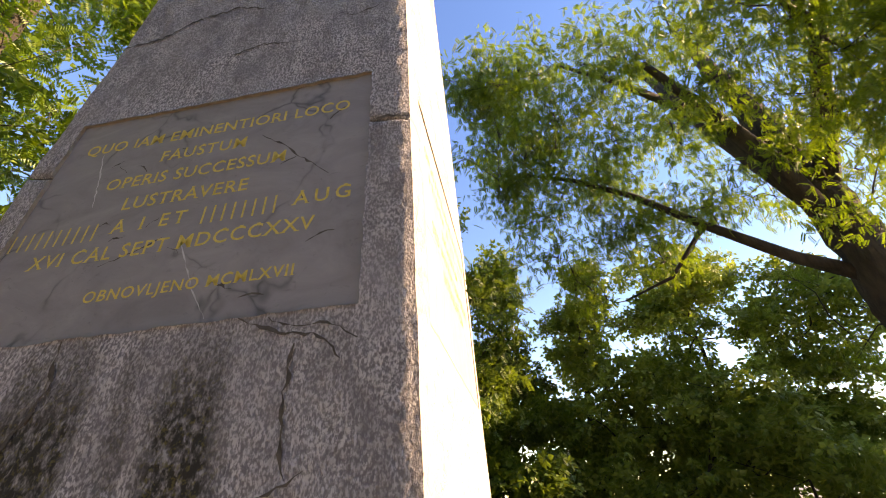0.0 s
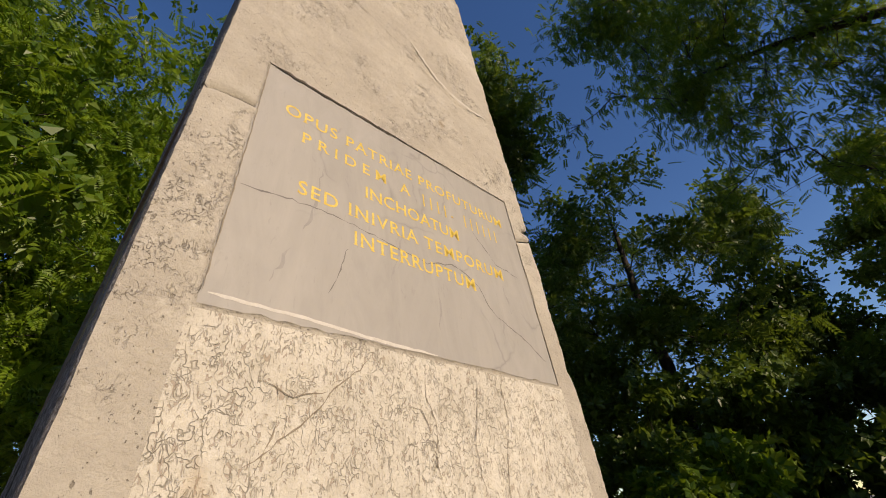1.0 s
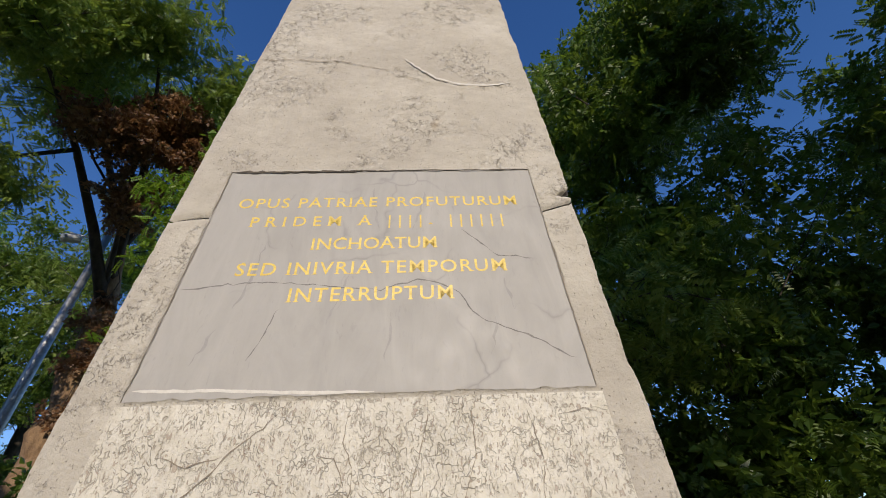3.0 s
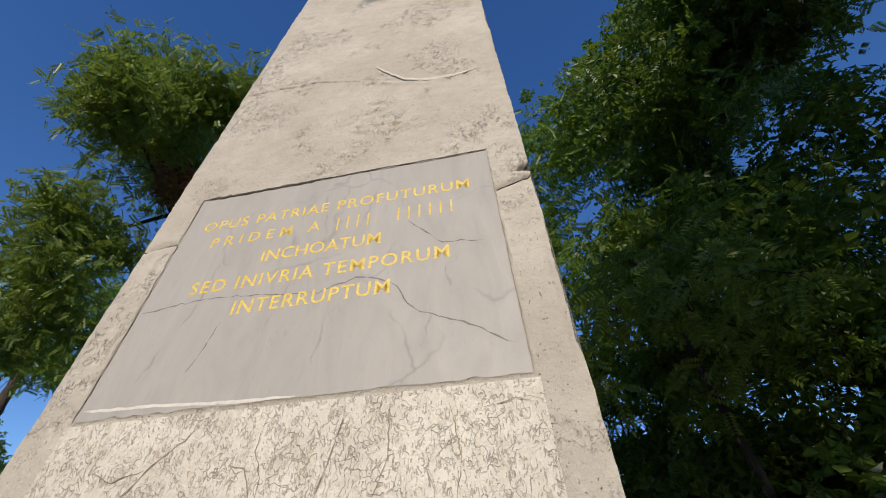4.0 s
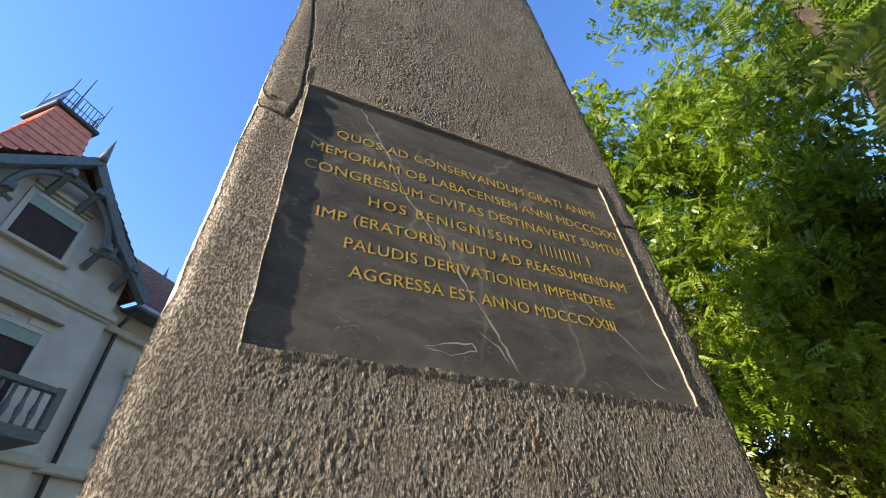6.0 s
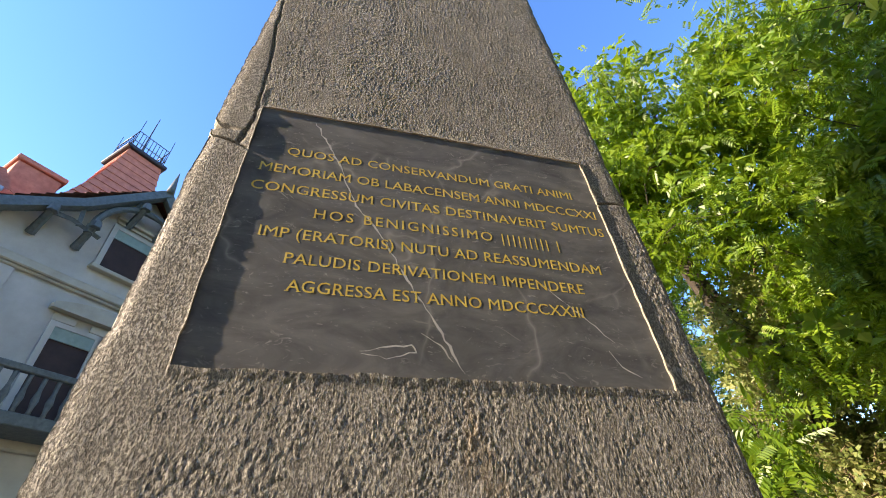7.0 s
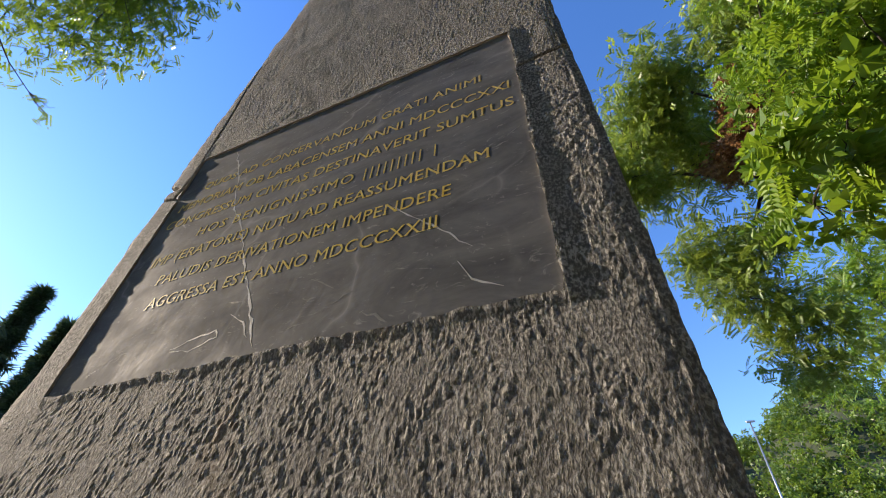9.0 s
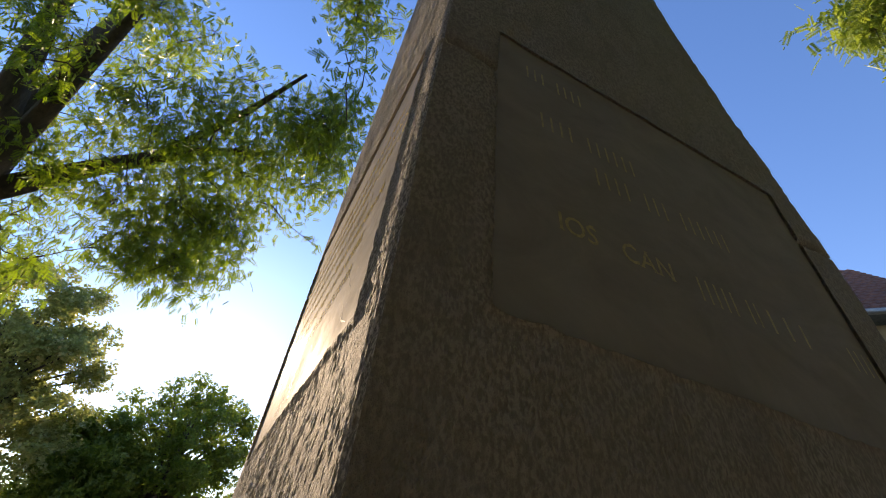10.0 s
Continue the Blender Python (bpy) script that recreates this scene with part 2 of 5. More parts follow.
MAT_WHITE_STREAK = plain("white_streak", (0.56, 0.54, 0.50), (0.70, 0.68, 0.64), 30, 0.8)
MAT_FAINT = plain("faint_crack", (0.22, 0.185, 0.14), (0.36, 0.32, 0.26), 30, 0.95)
MAT_CRACK = plain("crack_and_shade_dark", (0.05, 0.043, 0.035), (0.14, 0.12, 0.095), 30, 0.95)
MAT_HILL = plain("hill_floor", (0.02, 0.03, 0.012), (0.05, 0.06, 0.025), 0.5, 0.95)
MAT_BARK = plain("bark", (0.03, 0.024, 0.02), (0.09, 0.072, 0.055), 7, 0.95, 0.0, 1.0, (1, 1, 0.25), 0.04)
MAT_IVY_BARK = plain("ivy_bark", (0.16, 0.095, 0.05), (0.38, 0.25, 0.14), 9, 0.95, 0.0, 1.0, (1, 1, 0.3), 0.04)
MAT_LEAF = foliage("locust_leaf", (0.046, 0.098, 0.009), (0.101, 0.190, 0.015), (0.197, 0.280, 0.025), (0.402, 0.575, 0.035))
# lighter leaf copies with sunlight put into the green
MAT_LEAF_BRIGHT = foliage("sun_toned_locust_leaf", (0.075, 0.145, 0.012), (0.15, 0.26, 0.02), (0.26, 0.36, 0.035), (0.48, 0.66, 0.04))
MAT_LEAF_PALE = foliage("sun_toned_pale_leaf", (0.087, 0.149, 0.024), (0.161, 0.241, 0.040), (0.261, 0.333, 0.064), (0.447, 0.552, 0.064))
# darker leaf copy, grove shade put into the green
MAT_LEAF_DARK = foliage("shade_toned_leaf", (0.039, 0.078, 0.013), (0.084, 0.150, 0.020), (0.168, 0.240, 0.033), (0.298, 0.414, 0.040))
MAT_LEAF_DRY = foliage("dry_leaf", (0.10, 0.045, 0.02), (0.20, 0.10, 0.045), (0.32, 0.19, 0.08), (0.4, 0.2, 0.08))
MAT_LEAF_YELLOW = foliage("yellowing_leaf", (0.10, 0.15, 0.035), (0.21, 0.26, 0.08), (0.36, 0.33, 0.15), (0.42, 0.46, 0.13))
MAT_DRY_TWIG = plain("dry_twig", (0.16, 0.11, 0.065), (0.32, 0.24, 0.15), 20, 0.9)
MAT_NEEDLE = foliage("needle", (0.010, 0.022, 0.010), (0.02, 0.04, 0.015), (0.04, 0.06, 0.02), (0.05, 0.08, 0.02))
MAT_PLASTER = plain("house_plaster", (0.35, 0.33, 0.29), (0.46, 0.435, 0.39), 1.2, 0.9, 0.0, 0.3)
MAT_TRIM = plain("house_trim", (0.33, 0.30, 0.235), (0.42, 0.385, 0.31), 3, 0.85)
MAT_TILE = plain("roof_tile", (0.13, 0.05, 0.035), (0.27, 0.11, 0.075), 6, 0.85)
MAT_TILE_RED = plain("red_roof_tile", (0.30, 0.09, 0.06), (0.46, 0.16, 0.11), 5, 0.8)
MAT_TIMBER = plain("green_grey_timber", (0.055, 0.07, 0.07), (0.11, 0.13, 0.13), 10, 0.7)
MAT_SHUTTER = plain("green_blind", (0.16, 0.22, 0.19), (0.22, 0.29, 0.25), 8, 0.6)
MAT_DARK_GLASS = plain("window_dark", (0.025, 0.014, 0.013), (0.05, 0.027, 0.023), 3, 0.85)
MAT_IRON = plain("dark_iron", (0.02, 0.02, 0.025), (0.06, 0.06, 0.07), 14, 0.5, 0.6)
MAT_STEEL = plain("galvanised_steel", (0.25, 0.26, 0.27), (0.40, 0.41, 0.42), 10, 0.45, 0.8)
MAT_LAMP = plain("lamp_housing", (0.05, 0.055, 0.06), (0.10, 0.105, 0.11), 10, 0.4, 0.2)
MAT_LENS = plain("lamp_lens", (0.35, 0.36, 0.37), (0.5, 0.5, 0.5), 10, 0.25)
MAT_RED = plain("sign_red", (0.45, 0.03, 0.03), (0.55, 0.05, 0.05), 10, 0.4)
MAT_BLUE = plain("sign_blue", (0.02, 0.10, 0.42), (0.03, 0.14, 0.5), 10, 0.4)
MAT_WHITE = plain("sign_white", (0.7, 0.7, 0.7), (0.8, 0.8, 0.8), 10, 0.4)
# assumed ground colour, lightened to throw warm light onto the shaded sides
MAT_GROUND = plain("pale_bounce_ground", (0.20, 0.17, 0.12), (0.34, 0.30, 0.23), 0.8, 0.95, 0.0, 0.6, None, 0.05)


# ---- building helpers ----
def mesh_from(name, verts, faces, mats, smooth=False, index=None):
    me = bpy.data.meshes.new(name)
    me.from_pydata([tuple(v) for v in verts], [], [tuple(f) for f in faces])
    for m in mats if isinstance(mats, (list, tuple)) else [mats]:
        me.materials.append(m)
    if index is not None:
        me.polygons.foreach_set("material_index", np.asarray(index, np.int32))
    if smooth:
        me.polygons.foreach_set("use_smooth", np.ones(len(me.polygons), bool))
    me.update()
    return me


def quads_mesh(name, verts, quads, mat, smooth=False):
    """A mesh of equal-sized faces from arrays, fast."""
    k = quads.shape[1]
    me = bpy.data.meshes.new(name)
    me.vertices.add(len(verts))
    me.vertices.foreach_set("co", np.ascontiguousarray(verts, np.float32).ravel())
    me.loops.add(quads.size)
    me.loops.foreach_set("vertex_index", np.ascontiguousarray(quads, np.int32).ravel())
    me.polygons.add(len(quads))
    me.polygons.foreach_set("loop_start", np.arange(0, quads.size, k, dtype=np.int32))
    for m in mat if isinstance(mat, (list, tuple)) else [mat]:
        me.materials.append(m)
    me.polygons.foreach_set("use_smooth", np.full(len(quads), smooth, bool))
    me.update(calc_edges=True)
    return me


def thing(name, label, category, group="", kind="", at=(0, 0, 0)):
    ob = new(name)
    ob.location = at
    return tagged(ob, label, category, group, kind)


def child(name, data, parent, label=""):
    """Links mesh data, made in the world's coordinates, under a thing or a part."""
    ob = new(name, data)
    ob.parent = parent
    at = Vector((0, 0, 0))
    p = parent
    while p:
        at += p.location
        p = p.parent
    if at.length > 0:
        data.transform(Matrix.Translation(-at)) if data.users <= 1 else None
    return tagged(ob, label) if label else ob


def part(name, bm, material, parent, label=""):
    me = bpy.data.meshes.new(name)
    bm.to_mesh(me)
    bm.free()
    me.materials.append(material)
    return child(name, me, parent, label)


def box(bm, lo, hi, m=None, bevel=0.0):
    """A box between two corners, turned by m, with softened edges."""
    lo, hi = Vector(lo), Vector(hi)
    made = bmesh.ops.create_cube(bm, size=1.0)["verts"]
    t = Matrix.Translation((lo + hi) / 2) @ Matrix.Diagonal((*(hi - lo), 1))
    bmesh.ops.transform(bm, matrix=(m or Matrix()) @ t, verts=made)
    if bevel:
        edges = list({e for v in made for e in v.link_edges})
        bmesh.ops.bevel(bm, geom=edges, offset=bevel, segments=1, affect="EDGES")
    return bm


def tube_arrays(points, radii, sides=7, rough=0.0, seed=0):
    rng = np.random.default_rng(seed)
    pts = [Vector(p) for p in points]
    verts, faces = [], []
    for i, p in enumerate(pts):
        way = (pts[min(i + 1, len(pts) - 1)] - pts[max(i - 1, 0)]).normalized()
        side = way.cross(Vector((0.3, 1, 0.17))).normalized()
        other = way.cross(side)
        for k in range(sides):
            a = 2 * math.pi * k / sides
            r = radii[i] * (1 + rough * rng.uniform(-1, 1))
            verts.append(p + side * (r * math.cos(a)) + other * (r * math.sin(a)))
    for i in range(len(pts) - 1):
        for k in range(sides):
            a, b = i * sides + k, i * sides + (k + 1) % sides
            faces.append((a, b, b + sides, a + sides))
    verts += [pts[0], pts[-1]]
    n = len(verts)
    last = (len(pts) - 1) * sides
    for k in range(sides):
        faces.append((n - 2, (k + 1) % sides, k))
        faces.append((n - 1, last + k, last + (k + 1) % sides))
    return verts, faces


def tubes_mesh(name, runs, mat, sides=7, rough=0.0, smooth=True):
    """One mesh of several tubes: runs of (points, radii)."""
    verts, faces = [], []
    for i, (pts, radii) in enumerate(runs):
        v, f = tube_arrays(pts, radii, sides, rough, i)
        off = len(verts)
        verts += v
        faces += [tuple(a + off for a in q) for q in f]
    return mesh_from(name, verts, faces, mat, smooth)


def grain3(p, scale, seed=0):
    """Smooth value noise in -1..1 for an array of points."""
    q = np.asarray(p, float) * scale + seed * 17.31
    i = np.floor(q).astype(np.int64)
    f = q - i
    f = f * f * (3 - 2 * f)

    def h(dx, dy, dz):
        n = (i[..., 0] + dx) * 374761393 + (i[..., 1] + dy) * 668265263 + (i[..., 2] + dz) * 2147483647 + seed * 1013
        n = (n ^ (n >> 13)) * 1274126177
        n = n ^ (n >> 16)
        return (n & 0xFFFF) / 32767.5 - 1

    x, y, z = f[..., 0], f[..., 1], f[..., 2]
    a = h(0, 0, 0) * (1 - x) + h(1, 0, 0) * x
    b = h(0, 1, 0) * (1 - x) + h(1, 1, 0) * x
    c = h(0, 0, 1) * (1 - x) + h(1, 0, 1) * x
    d = h(0, 1, 1) * (1 - x) + h(1, 1, 1) * x
    return (a * (1 - y) + b * y) * (1 - z) + (c * (1 - y) + d * y) * z


# ---- ground, out of view: pale so that it bounces warm light ----
gv, gf = [], []
radii_g = [0, 3, 6, 10, 18, 30, 60, 120, 300, 900, 3000]
for i, r in enumerate(radii_g):
    for k in range(24):
        a = 2 * math.pi * k / 24
        gv.append((r * math.cos(a), r * math.sin(a), 0.0 if r < 8 else 0.25 * math.sin(k * 2.1 + i) * min(1, r / 60)))
for i in range(len(radii_g) - 1):
    for k in range(24):
        a, b = i * 24 + k, i * 24 + (k + 1) % 24
        gf.append((a, a + 24, b + 24, b))
tagged(new("ground", mesh_from("ground", gv, gf, MAT_GROUND, True)), "unseen ground round the monument, made pale to bounce warm light", "ground", kind="structure")

# ---- the monument ----
TOP = 6.2
JOINT = 2.70
LOW = 1.60
FACE = {
    "b": lambda z: 0.733 - 0.020 * (z - 2.4),
    "d": lambda z: -0.730 + 0.020 * (z - 2.4),
    "c": lambda z: 0.733 - 0.020 * (z - 2.4),
    "a": lambda z: -0.790 + 0.040 * (z - 2.4),
}
# side: plane, its normal, the two neighbours (as seen from outside: left, right), slab edges (left, right at the foot; at the head), foot and head
SIDES = {
    "a": dict(axis=1, sign=-1, along=(1, 0, 0), left="d", right="b", slab=(-0.640, 0.592, -0.600, 0.585, 2.035, 2.965), rough=0.0024, seed=3, step=0.010),
    "b": dict(axis=0, sign=1, along=(0, 1, 0), left="a", right="c", slab=(-0.660, 0.613, -0.619, 0.577, 2.025, 2.945), rough=0.0012, seed=5, step=0.011),
    "c": dict(axis=1, sign=1, along=(-1, 0, 0), left="b", right="d", slab=(-0.592, 0.607, -0.597, 0.580, 2.018, 2.930), rough=0.00095, seed=7, step=0.0036),
    "d": dict(axis=0, sign=-1, along=(0, -1, 0), left="c", right="a", slab=(-0.590, 0.600, -0.570, 0.575, 2.02, 2.93), rough=0.003, seed=9, step=0.014),
}
CORNER_JOINT = {"ab": 2.68, "bc": 2.755, "cd": 2.73, "da": 2.72}


def corner_name(p, q):
    return p + q if p + q in CORNER_JOINT else q + p


def wear(corner, z):
    """How far a corner has been rubbed and chipped back at the height z."""
    s = {"ab": 1, "bc": 2, "cd": 3, "da": 4}[corner]
    p = np.stack([z * 0 + s * 3.3, z * 0, z], -1)
    w = 0.005 + 0.002 * grain3(p, 6, s) + 0.004 * np.clip(grain3(p, 19, s + 20), 0, 1) ** 2 + 0.0012 * grain3(p, 55, s + 40)
    if corner == "bc":
        w = w + 0.034 * np.exp(-((z - 2.775) / 0.022) ** 2) + 0.004 * np.exp(-((z - 2.10) / 0.03) ** 2)
        w = w + 0.007 * np.clip(grain3(p, 9, 61), 0, 1)
    if corner == "da":
        w = w + 0.03 * np.clip((z - 2.8) / 0.8, 0, 1) * np.clip((5.6 - z) / 1.2, 0, 1)
    return np.clip(w, 0.001, 0.09)


def side_block(key, lower):
    """Vertices and faces of one side of the lower or the upper block, with the opening for its slab."""
    s = SIDES[key]
    l0, r0, l1, r1, zb, zt = s["slab"]
    step = s["step"]
    if lower:
        bands = [np.linspace(0, LOW, 10), np.linspace(LOW, zb, round((zb - LOW) / (step * 1.3))), np.linspace(zb, JOINT, round((JOINT - zb) / (step * 1.3)))]
    else:
        bands = [np.linspace(JOINT, zt, round((zt - JOINT) / (step * 1.3))), np.linspace(zt, 3.7, round((3.7 - zt) / (step * 1.3))), np.linspace(3.7, 5.2, 110), np.linspace(5.2, TOP, 20)]
    zs = np.concatenate([b if i == 0 else b[1:] for i, b in enumerate(bands)])
    zi_b, zi_t = int(np.argmin(abs(zs - zb))), int(np.argmin(abs(zs - zt)))
    n1, n2, n3 = round(0.13 / step), round(1.2 / step), round(0.13 / step)
    us = np.concatenate([np.linspace(0, 1, n1 + 1), 1 + np.linspace(0, 1, n2 + 1)[1:], 2 + np.linspace(0, 1, n3 + 1)[1:]])
    U, Z = np.meshgrid(us, zs)
    along = np.array(s["along"], float)
    axis_along = int(np.argmax(abs(along)))
    sg = along[axis_along]
    # the joint's own slope
    jl = CORNER_JOINT[corner_name(key, s["left"])]
    jr = CORNER_JOINT[corner_name(key, s["right"])]
    jj = jl + (jr - jl) * np.clip(U / 3, 0, 1) - JOINT
    hat = np.clip(1 - abs(Z - JOINT) / 0.16, 0, 1)
    edge_l = sg * FACE[s["left"]](Z)
    edge_r = sg * FACE[s["right"]](Z)
    f = (Z - zb) / (zt - zb)
    pl, pr = l0 + (l1 - l0) * f, r0 + (r1 - r0) * f
    S = np.where(U <= 1, edge_l + (pl - edge_l) * U, np.where(U <= 2, pl + (pr - pl) * (U - 1), pr + (edge_r - pr) * (U - 2)))
    in_margin = (U < 1) | (U > 2)
    Z2 = Z + np.where(in_margin, jj * hat * np.clip(np.where(U < 1, 1 - U, U - 2), 0, 1) ** 0.5, 0)
    P = np.zeros(U.shape + (3,))
    P[..., axis_along] = sg * S
    P[..., s["axis"]] = FACE[key](Z2)
    P[..., 2] = Z2
    # roughness of the dressed field
    seed = s["seed"]
    stretched = P * np.array([1, 1, 0.55])
    if key == "c":
        pick = np.random.default_rng(seed + lower)
        w = pick.normal(size=U.shape)
        w = w + 0.30 * (np.roll(w, 1, 1) + np.roll(w, -1, 1))
        w = w + 0.50 * (np.roll(w, 1, 0) + np.roll(w, -1, 0))
        patch = np.clip(0.72 + 1.1 * grain3(stretched, 40, seed + 2), 0.25, 1.0)
        g = patch * (np.clip(0.42 * w, -0.25, 1.0) - 0.17)
    else:
        g = 0.75 * np.tanh(2.2 * grain3(stretched, 128, seed)) + 0.35 * grain3(stretched, 230, seed + 1) + 0.2 * grain3(P, 30, seed + 2)
    g2 = grain3(P, 3.2, seed + 4)
    amp = s["rough"] * (1 + 0.35 * g2)
    dist_l, dist_r = S - edge_l, edge_r - S
    near_slab = np.maximum(np.maximum(pl - S, S - pr), np.maximum(zb - Z, Z - zt))
    rim = np.exp(-(np.clip(near_slab, 0, 1) / 0.018) ** 2)
    near_edge = np.minimum(dist_l, dist_r)
    calm = 1 - 0.65 * np.exp(-(near_edge / 0.02) ** 2)
    disp = amp * g * calm * (1 - 0.6 * rim) * (np.where(U < 1, 0.45, 1.0) if key == "c" else 1.0) + (0.0003 if key == "c" else 0.0014) * g2
    if key == "c":
        lip = np.where(U < 1.0, 0.0008, np.where(Z > zt, 0.0016, 0.0036))
        disp = disp + lip * rim * (1 + np.where(U < 1.0, 0.1, 0.35) * grain3(P, 70, 77))
        disp = disp + 0.0016 * np.exp(-((dist_r - 0.018) / 0.006) ** 2) * (1 + 0.6 * grain3(P, 90, 78))
        if not lower:
            wide = np.interp(Z, [2.70, 2.78, 2.93, 3.2, 3.45, 3.72, 3.9], [0.095, 0.104, 0.112, 0.088, 0.062, 0.03, 0.0]) + 0.007 * grain3(P, 16, 79) + 0.004 * grain3(P, 52, 81)
            strip = np.clip((wide - dist_l) / 0.006, 0, 1) * (Z > JOINT) * (Z < 3.88)
            disp = disp * (1 - 0.4 * strip) - 0.010 * np.exp(-((dist_l - wide) / 0.0042) ** 2) * (Z > JOINT) * (Z < 3.82)
            disp = disp + 0.004 * grain3(P, 26, 80) * np.exp(-((dist_l - wide - 0.02) / 0.02) ** 2) * (Z < 3.1)
    if key == "b":
        field = np.clip((zb - 0.02 - Z) / 0.02, 0, 1) * np.clip((near_edge - 0.09) / 0.02, 0, 1)
        disp = disp + field * 0.0022 * (0.4 + grain3(stretched, 110, 31))
        scar = Z - (3.70 - 0.12 * np.sin((S - 0.05) * 4.2) + 0.02 * grain3(P, 14, 8))
        disp = disp + 0.007 * np.exp(-(scar / 0.010) ** 2) * (S > 0.03) * (S < 0.62)
    # lips at the joint
    jd = abs(Z - JOINT)
    disp = disp - 0.012 * np.exp(-(jd / 0.004) ** 2)
    normal = np.zeros(3)
    normal[s["axis"]] = s["sign"]
    fade = np.clip(near_edge / 0.012, 0, 1)
    P = P + normal * (disp * fade)[..., None]
    for other, dist in ((s["left"], dist_l), (s["right"], dist_r)):
        w = wear(corner_name(key, other), Z)
        o = SIDES[other]
        away = np.zeros(3)
        away[o["axis"]] = -o["sign"]
        k = np.exp(-(dist / np.maximum(0.022, 1.3 * w)) ** 2)
        P = P + away * (w * k)[..., None] - normal * (w * k)[..., None]
    # ragged opening
    ragged = 0.004 * grain3(P, 30, seed + 11)
    onl, onr = (U == 1), (U == 2)
    inside = (Z >= zb - 1e-6) & (Z <= zt + 1e-6)
    P = P + along * (np.where((onl | onr) & inside, ragged, 0))[..., None]
    hole_u = (U >= 1) & (U <= 2)
    zrow = (abs(Z - zb) < 1e-6) | (abs(Z - zt) < 1e-6)
    P[..., 2] += np.where(zrow & hole_u, ragged * 1.2, 0)
    if lower:
        P[..., 2] -= np.where(abs(Z - JOINT) < 1e-6, 0.003, 0)
    else:
        P[..., 2] += np.where(abs(Z - JOINT) < 1e-6, 0.003, 0)
    rows, cols = U.shape
    idx = np.arange(rows * cols).reshape(rows, cols)
    q = np.stack([idx[:-1, :-1], idx[:-1, 1:], idx[1:, 1:], idx[1:, :-1]], -1)
    uc, zc = (us[:-1] + us[1:]) / 2, (zs[:-1] + zs[1:]) / 2
    hole = ((uc > 1) & (uc < 2))[None, :] & ((zc > zb) & (zc < zt))[:, None]
    faces = q[~hole].reshape(-1, 4)
    verts = P.reshape(-1, 3)
    kind = np.zeros(len(faces), np.int32)
    if key == "b":
        low = ((zc < zb - 0.012)[:, None] & ((uc > 0.9) & (uc < 2.1))[None, :])
        kind = low[~hole].astype(np.int32)
    # the reveal of the opening
    c0, c1 = n1, n1 + n2
    if lower:
        loop = [idx[r, c0] for r in range(rows - 1, zi_b, -1)] + [idx[zi_b, c] for c in range(c0, c1 + 1)] + [idx[r, c1] for r in range(zi_b + 1, rows)]
    else:
        loop = [idx[r, c1] for r in range(0, zi_t)] + [idx[zi_t, c] for c in range(c1, c0 - 1, -1)] + [idx[r, c0] for r in range(zi_t - 1, -1, -1)]
    loop = np.array(loop)
    back = verts[loop] - normal * 0.035
    base = len(verts)
    verts = np.concatenate([verts, back])
    k = np.arange(len(loop) - 1)
    reveal = np.stack([loop[k + 1], loop[k], base + k, base + k + 1], -1)
    faces = np.concatenate([faces, reveal])
    # reveals of a and c take the pale mortar that paints a sunlit rim
    kind = np.concatenate([kind, np.full(len(reveal), {"a": 5, "b": 0, "c": 2, "d": 0}[key], np.int32)])
    return verts, faces, kind


def block_mesh(name, lower):
    mats = [MAT_A, MAT_PALE, MAT_CRACKLE, MAT_C, MAT_D, MAT_LIT_MORTAR]
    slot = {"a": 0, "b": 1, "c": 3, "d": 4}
    V, F, K, off = [], [], [], 0
    for key in "abcd":
        v, f, k = side_block(key, lower)
        V.append(v), F.append(f + off), K.append(k + slot[key])
        off += len(v)
    if not lower:
        ring = [(FACE["d"](TOP), FACE["a"](TOP)), (FACE["b"](TOP), FACE["a"](TOP)), (FACE["b"](TOP), FACE["c"](TOP)), (FACE["d"](TOP), FACE["c"](TOP))]
        V.append(np.array([(x, y, TOP) for x, y in ring]))
        F.append(np.array([[off, off + 1, off + 2, off + 3]]))
        K.append(np.array([0]))
    me = quads_mesh(name, np.concatenate(V), np.concatenate(F), mats, True)
    kinds = np.concatenate(K).astype(np.int32)
    me.polygons.foreach_set("material_index", kinds)
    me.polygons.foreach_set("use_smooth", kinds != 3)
    me.update()
    return me


monument = thing("obelisk", "tall square limestone obelisk with inscribed marble slabs, sunlit on one side", "monument")
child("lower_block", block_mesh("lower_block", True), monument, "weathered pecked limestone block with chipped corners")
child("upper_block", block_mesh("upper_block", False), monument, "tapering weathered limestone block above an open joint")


def on_face(key, s, z, out=0.0):
    """A place on a side, s metres along it as read from outside, z high, lifted off it."""
    d = SIDES[key]
    p = [0, 0, z]
    p[d["axis"]] = FACE[key](z) + d["sign"] * out
    k = 0 if d["axis"] == 1 else 1
    p[k] = s * d["along"][k]
    return Vector(p)


SLAB_IN = {"a": -0.012, "b": -0.004, "c": -0.0028, "d": -0.008}


